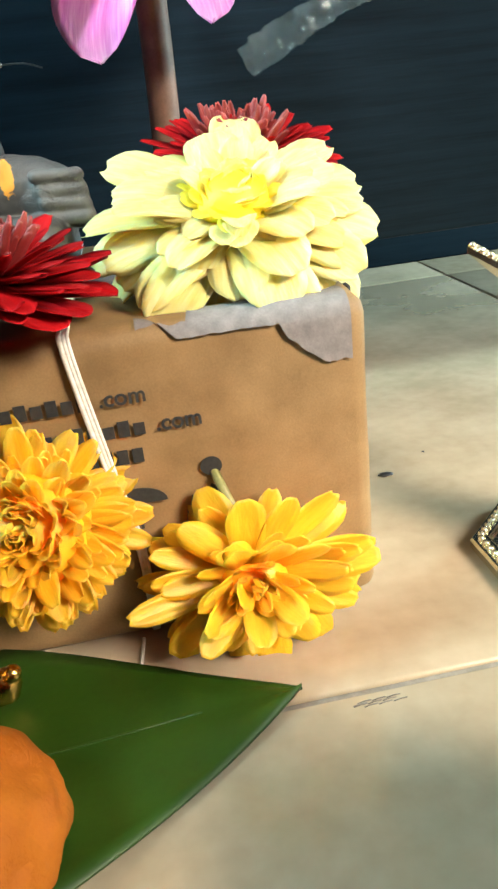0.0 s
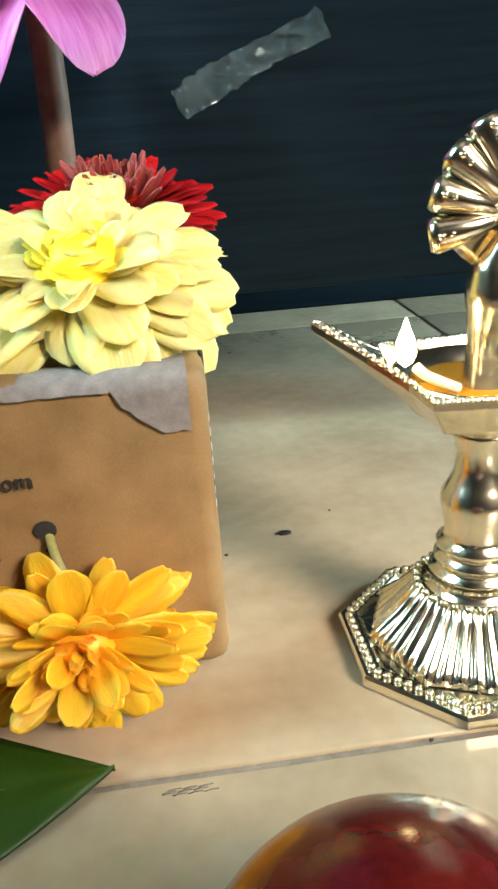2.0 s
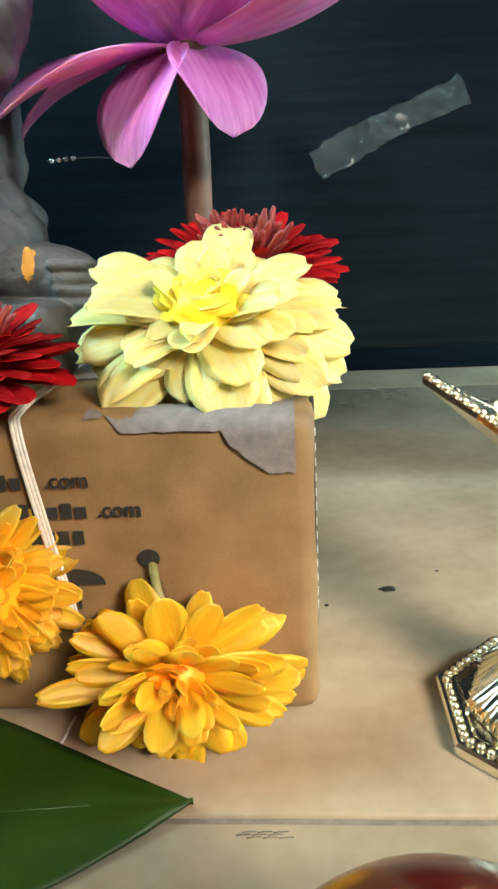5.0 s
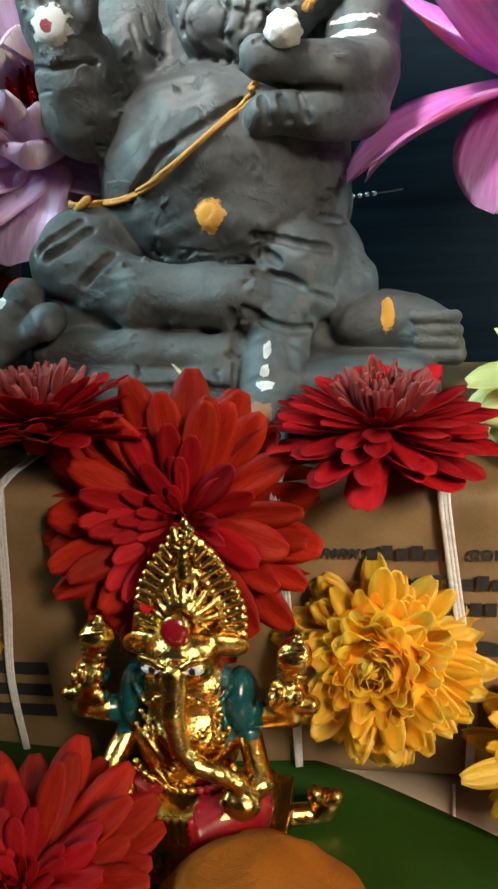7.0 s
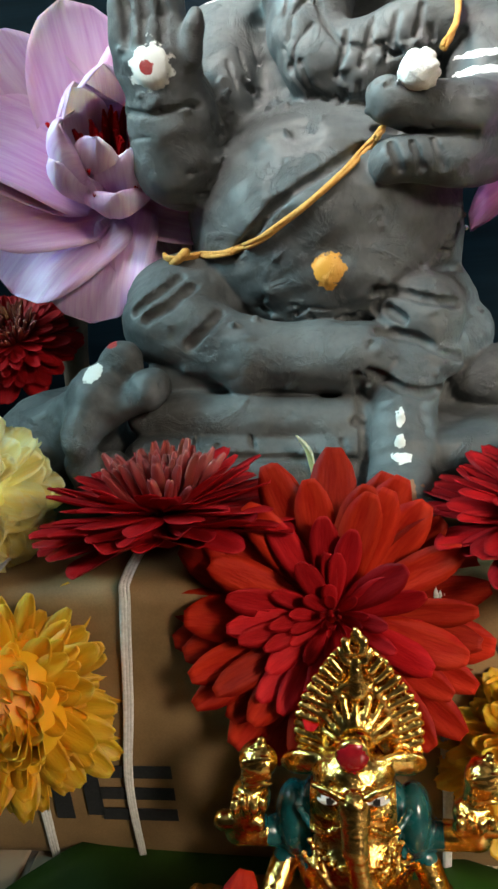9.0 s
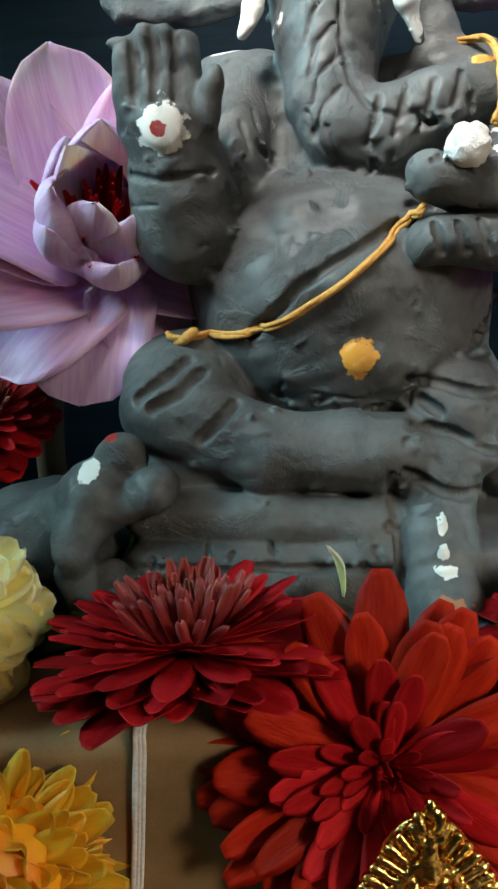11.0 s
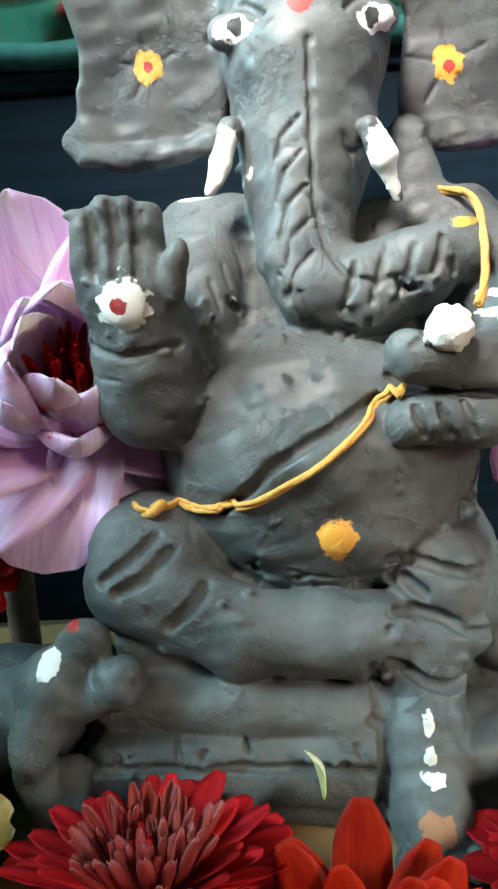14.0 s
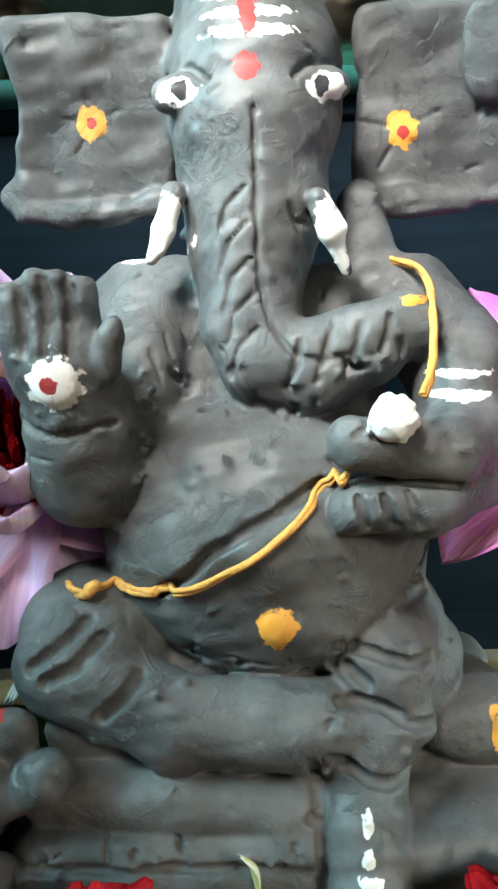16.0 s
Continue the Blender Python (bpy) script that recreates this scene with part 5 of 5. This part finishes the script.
def sweet():
    s = Modelled((-0.118, 0.034, 0.186), (-0.096, 0.058, 0.208), 0.0007)
    s.ball((-0.1068, 0.0465, 0.1965), (0.0046, 0.0044, 0.0045), 0.001)
    rnd = random.Random(4)
    for _ in range(60):
        a, b = rnd.uniform(0, 6.28), rnd.uniform(-1, 1)
        c = math.sqrt(1 - b * b)
        s.ball((-0.1068 + 0.0045 * c * math.cos(a), 0.0465 + 0.0042 * c * math.sin(a), 0.1965 + 0.0044 * b), rnd.uniform(0.0005, 0.0013), 0.0004)
    tagged(part("white_sweet", s.mesh("white_sweet", [WHITE_PASTE]), WHITE_PASTE), "crumbly white ball of sweet held in the clay hand", "sweet")
    t = tagged(part("fallen_petal", petal_mesh("fallen_petal", 0.3, 1.0, 0.6, curl=1.5), PETAL_PALE), "single yellow petal fallen on the clay seat", "petal")
    t.matrix_basis = pose(-0.1365, 0.0295, 0.0985, 0, -78, 30) @ Matrix.Diagonal((0.014, 0.012, 0.012, 1))


def brass_lamp():
    cx, cy = 0.0715, -0.005
    t = thing("brass_oil_lamp", (cx, cy, 0), "polished brass oil lamp with peacock tail and lit wick", "oil lamp")
    oct_ = [(0.0372 * math.cos(radians(22.5 + 45 * i)), 0.0372 * math.sin(radians(22.5 + 45 * i))) for i in range(8)]

    def octa(levels):
        bm = bmesh.new()
        rings = [[bm.verts.new((x * f, y * f, z)) for x, y in oct_] for f, z in levels]
        for a, b in zip(rings, rings[1:]):
            for i in range(8):
                bm.faces.new((a[i], a[(i + 1) % 8], b[(i + 1) % 8], b[i]))
        bm.faces.new(rings[0][::-1])
        bm.faces.new(rings[-1])
        return mesh_of("foot_plate", bm, False)

    foot = part("foot_plate", octa([(0.98, 0), (1.0, 0.0008), (1.0, 0.0032), (0.985, 0.0042), (0.86, 0.0046), (0.82, 0.0036)]), BRASS, t)
    bead = mesh_of("bead", lathe([(0.0001, -0.0009), (0.0011, -0.0004), (0.0013, 0.0002), (0.0010, 0.0009), (0.0001, 0.0013)], 8))
    for i in range(8):
        a, b = Vector((*oct_[i], 0)), Vector((*oct_[(i + 1) % 8], 0))
        for k in range(9):
            p = (a + (b - a) * (k + 0.5) / 9) * 0.925
            part("bead", bead, BRASS, foot, at=Matrix.Translation((p.x, p.y, 0.0046)))
    # ribbed skirt
    bm = bmesh.new()
    steps = 8 * 24
    rings = []
    for r0, z, fl in ((0.0290, 0.0040, 0.0), (0.0285, 0.0060, 0.02), (0.0265, 0.0075, 0.045), (0.0215, 0.0120, 0.055), (0.0175, 0.0165, 0.055), (0.0158, 0.0190, 0.03), (0.0140, 0.0200, 0.0)):
        ring = []
        for i in range(steps):
            a = 2 * math.pi * i / steps
            o = math.cos(math.pi / 8) / math.cos(((a) % (math.pi / 4)) - math.pi / 8)
            mix = (r0 - 0.014) / 0.015
            rr = r0 * (1 + (o - 1) * mix) * (1 + fl * math.cos(a * 40))
            ring.append(bm.verts.new((rr * math.cos(a), rr * math.sin(a), z)))
        rings.append(ring)
    for p, q in zip(rings, rings[1:]):
        for i in range(steps):
            bm.faces.new((p[i], p[(i + 1) % steps], q[(i + 1) % steps], q[i]))
    part("ribbed_skirt", bm, BRASS, t)
    for i in range(28):
        a = 2 * math.pi * i / 28
        part("bead", bead, BRASS, t, at=Matrix.Translation((0.0152 * math.cos(a), 0.0152 * math.sin(a), 0.0200)))
    prof = [(0.0135, 0.0190), (0.0130, 0.0200), (0.0118, 0.0205), (0.0112, 0.0230), (0.0118, 0.0238), (0.0118, 0.0248), (0.0100, 0.0254), (0.0096, 0.0265), (0.0106, 0.0272), (0.0108, 0.0284), (0.0092, 0.0292), (0.0088, 0.0302), (0.0100, 0.0310), (0.0102, 0.0326), (0.0084, 0.0336),
            (0.0080, 0.0350), (0.0088, 0.0400), (0.0096, 0.0445), (0.0094, 0.0465), (0.0078, 0.0495), (0.0062, 0.0530), (0.0058, 0.0570), (0.0064, 0.0610), (0.0076, 0.0635), (0.0076, 0.0645), (0.0060, 0.0650)]
    part("stem_column", lathe(prof, 64), BRASS, t)
    # bowl below a pointed rim
    part("bowl", lathe([(0.0055, 0.0648), (0.0120, 0.0668), (0.0180, 0.0710), (0.0215, 0.0770), (0.0222, 0.0800), (0.0210, 0.0800), (0.0180, 0.0740), (0.0100, 0.0695), (0.001, 0.0690)], 56), BRASS, t)
    rim = [(-0.0425, 0.0), (-0.0310, -0.0062), (-0.0235, -0.0140), (-0.0215, -0.0245), (-0.0060, -0.0255), (0.0080, -0.0260), (0.0230, -0.0200), (0.0270, 0.0), (0.0230, 0.0200), (0.0080, 0.0260), (-0.0060, 0.0255), (-0.0215, 0.0245), (-0.0235, 0.0140), (-0.0310, 0.0062)]
    bm = bmesh.new()
    lift = lambda x: 0.0795 + (0.013 * max(0, -x - 0.021) / 0.02)
    loops = []
    for f, dz in ((0.80, -0.0075), (1.0, 0.0), (1.0, 0.0016), (0.94, 0.0018), (0.76, -0.0062)):
        loops.append([bm.verts.new((x * f, y * f, lift(x) + dz)) for x, y in rim])
    for p, q in zip(loops, loops[1:]):
        for i in range(len(rim)):
            bm.faces.new((p[i], p[(i + 1) % len(rim)], q[(i + 1) % len(rim)], q[i]))
    part("rim", mesh_of("rim", bm, False), BRASS, t)
    for i in range(len(rim)):
        a, b = Vector((*rim[i], lift(rim[i][0]))), Vector((*rim[(i + 1) % len(rim)], lift(rim[(i + 1) % len(rim)][0])))
        n = max(1, int((b - a).length / 0.0022))
        for k in range(n):
            p = a + (b - a) * k / n
            part("bead", bead, BRASS, t, at=Matrix.Translation((p.x * 0.97, p.y * 0.97, p.z + 0.0016)) @ Matrix.Diagonal((0.85, 0.85, 0.85, 1)))
    part("oil", lathe([(0.0195, 0.0758), (0.0195, 0.0762), (0.0001, 0.0763)], 40), OIL, t, "amber lamp oil")
    # peacock
    s = Modelled((-0.012, -0.014, 0.070), (0.022, 0.014, 0.112), 0.0007)
    s.rods([(0, 0, 0.074), (0, 0, 0.084), (0.0, 0, 0.090)], [0.0060, 0.0045, 0.0048], 0.001)
    s.ball((0.002, 0, 0.098), (0.0075, 0.0070, 0.0095), 0.003)
    s.rods([(0.001, 0, 0.104), (0.004, 0, 0.110)], [0.0050, 0.0035], 0.002)
    part("bird_body", s.mesh("bird_body", [BRASS]), BRASS, t)
    for i in range(9):
        a = radians(90 + (i - 4) * 25)
        d = Vector((0.0, 0, 0)) + Vector((math.cos(a) * 0.0205, 0.001, math.sin(a) * 0.0205 * 1.1))
        root = Vector((0.006, 0.0015, 0.1160))
        bm = tube(spline([root, root + d * 0.55 + Vector((0, -0.002, 0)), root + d], 6), [0.0013 + 0.0034 * k / 12 for k in range(12)] + [0.0036], 12)
        part("tail_feather", bm, BRASS, t)
        for k in range(7):
            part("bead", bead, BRASS, t, at=Matrix.Translation(root + d * (0.2 + 0.12 * k) + Vector((0, -0.0022 - 0.0025 * (0.2 + 0.12 * k), 0))) @ Matrix.Diagonal((0.8, 0.8, 0.8, 1)))
    part("tail_backing", lathe([(0.0005, -0.002), (0.0150, -0.0012), (0.0178, 0.0), (0.0150, 0.0012), (0.0005, 0.002)], 36), BRASS, t, at=pose(0.006, 0.004, 0.1200, 90, 0, 0))
    # wick and flame
    part("wick", tube(spline([(-0.008, -0.004, 0.0770), (-0.016, -0.005, 0.0812), (-0.0190, -0.0050, 0.0838)], 6), 0.0013, 8), COTTON, t, "white cotton wick with a burnt tip")
    part("flame", lathe([(0.0002, 0.0), (0.0016, 0.0010), (0.0025, 0.0030), (0.0021, 0.0060), (0.0010, 0.0090), (0.0001, 0.0115)], 20), FLAME, t, "small yellow flame", at=Matrix.Translation((-0.0215, -0.0050, 0.0842)))


def shelf_vessels():
    b = thing("brass_pot", (-0.100, 0.235, 0.274), "round brass pot standing on the green cloth", "pot")
    part("body", lathe([(0.02, 0), (0.032, 0.006), (0.038, 0.02), (0.034, 0.038), (0.024, 0.046), (0.029, 0.052), (0.0275, 0.053), (0.020, 0.046)], 48, 0.02, 24), BRASS, b)
    d = thing("brass_bowl", (-0.235, 0.225, 0.274), "open brass bowl on the green cloth", "bowl")
    part("body", lathe([(0.012, 0), (0.016, 0.004), (0.012, 0.008), (0.026, 0.02), (0.036, 0.036), (0.034, 0.036), (0.02, 0.018), (0.001, 0.012)], 48), BRASS, d)
    c = thing("red_cloth", (-0.165, 0.215, 0.274), "folded red cloth on the shelf", "cloth")
    s = Modelled((-0.03, -0.02, -0.002), (0.03, 0.02, 0.03), 0.0015)
    s.ball((0, 0, 0.006), (0.025, 0.014, 0.012), 0.003)
    s.lumps(0.012, 0.0012, 15)
    s.d = np.maximum(s.d, (0.0 - (s.lo[2] + s.h * np.arange(s.n[2])))[None, None, :].astype(np.float32))
    part("fold", s.mesh("fold", [RED_CLOTH]), RED_CLOTH, c)


def tape_strip():
    t = thing("clear_tape", (0, 0.1695, 0), "crinkled strip of clear tape stuck on the dark board", "tape")
    rnd = random.Random(6)
    bm = bmesh.new()
    a, b = Vector((0.010, 0, 0.1467)), Vector((0.072, 0, 0.1747))
    rows = []
    for i in range(29):
        u = i / 28
        p = a + (b - a) * u
        rows.append([bm.verts.new((p.x + rnd.uniform(-0.0012, 0.0012) - 0.003 * v, -0.0006 - rnd.uniform(0, 0.0016), p.z + (0.0052 + 0.0008 * math.sin(7 * u)) * v + 0.0008 * math.sin(4 * u) + rnd.uniform(-0.0006, 0.0006))) for v in (-1, -0.5, 0, 0.5, 1)])
    for p, q in zip(rows, rows[1:]):
        for j in range(4):
            bm.faces.new((p[j], q[j], q[j + 1], p[j + 1]))
    me = mesh_of("strip", bm, False)
    part("strip", me, TAPE, t)


def bead_chain():
    t = thing("bead_chain", (-0.0915, 0.128, 0.1525), "short row of shiny silver beads on a dark wire", "beads")
    bead = mesh_of("bead", lathe([(0.0001, -0.0011), (0.0009, -0.0007), (0.0012, 0.0), (0.0009, 0.0007), (0.0001, 0.0011)], 12))
    for i in range(4):
        part("bead", bead, SILVER, t, at=Matrix.Translation((0.0027 * i, 0.0004 * i, 0.0002 * i)))
    part("wire", tube(spline([(-0.002, 0.0, 0.0), (0.009, 0.0012, 0.0006), (0.016, 0.012, 0.001), (0.020, 0.0425, 0.001)], 6), 0.00035, 6), INK, t)


def sheen_strip():
    # a pale grey strip added to give the carton top its sheen
    t = thing("sheen_strip", (0, 0, 0), "pale glossy strip along the carton top, added for the sheen there", "tape")
    bm = bmesh.new()
    rows = []
    for i in range(60):
        x = -0.338 + 0.338 * i / 59
        rows.append([bm.verts.new((x, 0.034 + 0.0065 * j, 0.0888 + 0.0004 * noise.noise(Vector((x * 60, j * 0.9, 1))))) for j in range(6)])
    for p, q in zip(rows, rows[1:]):
        for j in range(5):
            bm.faces.new((p[j], q[j], q[j + 1], p[j + 1]))
    r = bmesh.ops.extrude_face_region(bm, geom=bm.faces[:])
    for v in r["geom"]:
        if isinstance(v, bmesh.types.BMVert):
            v.co.z -= 0.0008
    bmesh.ops.recalc_face_normals(bm, faces=bm.faces[:])
    part("strip", bm, SHEEN_FILM, t)


def floor_bits():
    rnd = random.Random(12)
    def crumb(name, at, size, mat, label, n=7):
        bm = bmesh.new()
        bmesh.ops.create_icosphere(bm, subdivisions=2, radius=1)
        for v in bm.verts:
            k = 1 + 0.35 * noise.noise(v.co * 1.7 + Vector((at[0], at[1], 0)) * 90)
            v.co = Vector((v.co.x * size[0] * k, v.co.y * size[1] * k, max(v.co.z * size[2] * k, -size[2] * 0.4)))
        ob = part(name, bm, mat)
        ob.matrix_basis = pose(at[0], at[1], size[2] * 0.4, 0, 0, rnd.uniform(-40, 40))
        tagged(ob, label, "crumb", "crumbs on the floor")
    crumb("dark_flake", (0.0300, 0.0665), (0.0032, 0.0016, 0.0006), BLACK_PAINT, "small dark flake lying on the tiles")
    crumb("dark_flake", (0.0480, -0.0400), (0.0007, 0.0006, 0.0004), BLACK_PAINT, "tiny dark crumb in the tile joint")
    crumb("dark_flake", (0.0080, 0.0560), (0.0008, 0.0007, 0.0004), BLACK_PAINT, "tiny dark crumb on the tiles")
    crumb("dark_flake", (0.0500, 0.0800), (0.0006, 0.0006, 0.0003), BLACK_PAINT, "tiny dark crumb on the tiles")
    crumb("red_crumb", (-0.0410, -0.0425), (0.0024, 0.0014, 0.0010), RED_POWDER, "crumb of red powder beside the leaf tip")
    crumb("red_crumb", (-0.0440, -0.0460), (0.0015, 0.0012, 0.0008), ORANGE_PASTE, "crumb of orange paste beside the leaf")
    t = thing("floor_scuff", (-0.0115, -0.0445, 0.0), "dry dark scuff mark on the tile", "stain")
    for k in range(9):
        x = -0.005 + 0.0012 * k
        part("streak", tube([(x, 0.0009 * math.sin(k * 2.1), 0.00012), (x + 0.0016, 0.0009 * math.sin(k * 2.1) + 0.0003, 0.0002), (x + 0.0034, 0.0009 * math.sin(k * 2.1) + 0.0004, 0.00012)], 0.00016 + 0.00012 * (k == 0), 5), STONE_GROUT, t)
    w = thing("white_string", (0, 0, 0), "loose white string end lying on the tiles", "string", "strings round the carton")
    part("strand", tube(spline([(-0.0640, -0.004, 0.0010), (-0.0650, -0.020, 0.0009), (-0.0600, -0.030, 0.0008), (-0.0520, -0.031, 0.0008)], 8), 0.0005, 6), COTTON, w)


room()
floor_bits()
altar_shelf()
carton()
idol = clay_idol()[0]
clay_mouse()
gold_idol()
betel_leaf()
turmeric_lump()
apple()
neck_thread(idol)
sweet()
brass_lamp()
shelf_vessels()
tape_strip()
bead_chain()
sheen_strip()
red_daisy((-0.083, 0.004, 0.0985), (0.06, -0.10, 1.0), 0.0300, 21, "crimson chrysanthemum with tan inner florets lying on the carton")
red_daisy((-0.170, 0.002, 0.1010), (-0.03, 0.15, 1.0), 0.0330, 22, "large crimson chrysanthemum lying on the carton edge")
red_daisy((-0.0155, 0.052, 0.1140), (0.05, -0.25, 0.95), 0.0325, 23, "dark crimson chrysanthemum behind the pale yellow one")
red_daisy((-0.240, 0.092, 0.128), (0.1, -0.5, 0.8), 0.0240, 24, "small red chrysanthemum behind the clay mouse")
scarlet((-0.132, -0.0050, 0.0800), (-0.02, -0.93, 0.35), 0.0355, 25, "scarlet chrysanthemum leaning upright on the carton front")
scarlet((-0.157, -0.066, 0.0230), (0.15, -0.55, 0.8), 0.0300, 26, "scarlet chrysanthemum lying on the leaf before the gold idol")
full_flower((-0.0225, 0.020, 0.1060), (0.0, -0.66, 0.75), 0.0370, 31, "wide pale yellow chrysanthemum resting on the carton corner",
            [(15, -44, 0.88, RECURVED), (17, -26, 0.94, RECURVED), (18, -10, 0.94, RECURVED), (18, 4, 0.87, RECURVED), (17, 17, 0.77, RECURVED), (16, 27, 0.66, RECURVED), (16, 36, 0.56, RECURVED), (18, 44, 0.45, RECURVED), (18, 52, 0.37, RECURVED), (17, 61, 0.31, BROAD), (14, 71, 0.27, BROAD), (10, 82, 0.25, BROAD)], PETAL_LEMON, PETAL_PALE, None, (1.06, 0.84, 1.0), 1.1)
full_flower((-0.033, -0.014, 0.0225), (0.0, -0.92, 0.20), 0.0290, 32, "drooping yellow chrysanthemum hanging from a hole in the carton",
            [(17, -52, 0.84, LOOSE), (19, -34, 0.92, LOOSE), (20, -16, 0.95, LOOSE), (20, 2, 0.92, LOOSE), (19, 20, 0.84, LOOSE), (18, 37, 0.72, LOOSE), (16, 53, 0.60, LOOSE), (14, 68, 0.50, FINE), (11, 82, 0.44, FINE)], PETAL_YELLOW, PETAL_YELLOW, ([(-0.039, 0.004, 0.0500), (-0.0380, -0.006, 0.0470), (-0.0350, -0.011, 0.0380), (-0.0330, -0.009, 0.0260)], 0.0011), (1.10, 0.82, 1.0), 1.7)
pompon((-0.084, -0.010, 0.0450), (-0.08, -0.9, 0.35), 0.0290, 33, "full yellow pompon chrysanthemum against the carton front", FINE, PETAL_YELLOW, dense=2.0)
pompon((-0.211, -0.011, 0.0620), (0.10, -0.92, 0.30), 0.0325, 34, "full yellow pompon chrysanthemum hanging on the carton front", FINE, PETAL_YELLOW, dense=2.0)
pompon((-0.228, 0.014, 0.1040), (0.2, -0.6, 0.75), 0.0270, 35, "cream yellow chrysanthemum on the carton", BROAD, PETAL_PALE, droop=-40)
lotus((-0.0320, 0.085, 0.1810), (0.0, -0.10, 0.99), [(203, -3, 0.064, 2), (196, 40, 0.068, 0), (222, 52, 0.066, 0), (232, -34, 0.042, 3), (304, -26, 0.037, 3), (186, -8, 0.056, 2), (338, 4, 0.056, 0), (20, 2, 0.055, 0), (245, 30, 0.056, 0), (285, 36, 0.056, 0), (215, 26, 0.056, 0), (320, 26, 0.056, 0), (150, 20, 0.055, 0), (90, 20, 0.055, 0), (60, 24, 0.055, 0), (180, 45, 0.056, 1), (265, 58, 0.056, 1), (305, 60, 0.056, 1), (228, 58, 0.056, 1), (350, 50, 0.056, 1), (120, 55, 0.056, 1), (30, 55, 0.056, 1)],
      "open magenta pink lotus with drooping outer petals on a brown stem", LOTUS_PINK, ([(-0.031, 0.086, 0.178), (-0.031, 0.087, 0.15), (-0.032, 0.088, 0.12), (-0.034, 0.090, 0.0880)], 0.0048), 51, False)
lotus((-0.1970, 0.090, 0.1740), (0.22, -0.72, 0.62), [(252, 6, 0.040, 5), (298, -6, 0.040, 5), (332, 0, 0.042, 6), (222, 10, 0.042, 5), (20, 30, 0.046, 1), (270, 34, 0.033, 4), (218, 40, 0.034, 4), (112, 44, 0.036, 4), (160, 34, 0.044, 5), (60, 28, 0.050, 6), (98, 22, 0.054, 6), (130, 16, 0.056, 6), (165, 15, 0.054, 6), (200, 12, 0.052, 6), (290, 52, 0.036, 4), (240, 54, 0.038, 1), (190, 52, 0.040, 4), (140, 56, 0.040, 1), (80, 52, 0.042, 4)],
      "pale pink lotus with loose curled petals and a red heart", LOTUS_PALE, ([(-0.212, 0.094, 0.182), (-0.220, 0.105, 0.15), (-0.226, 0.110, 0.12), (-0.228, 0.112, 0.0880)], 0.0048), 52)
floor_tiles()
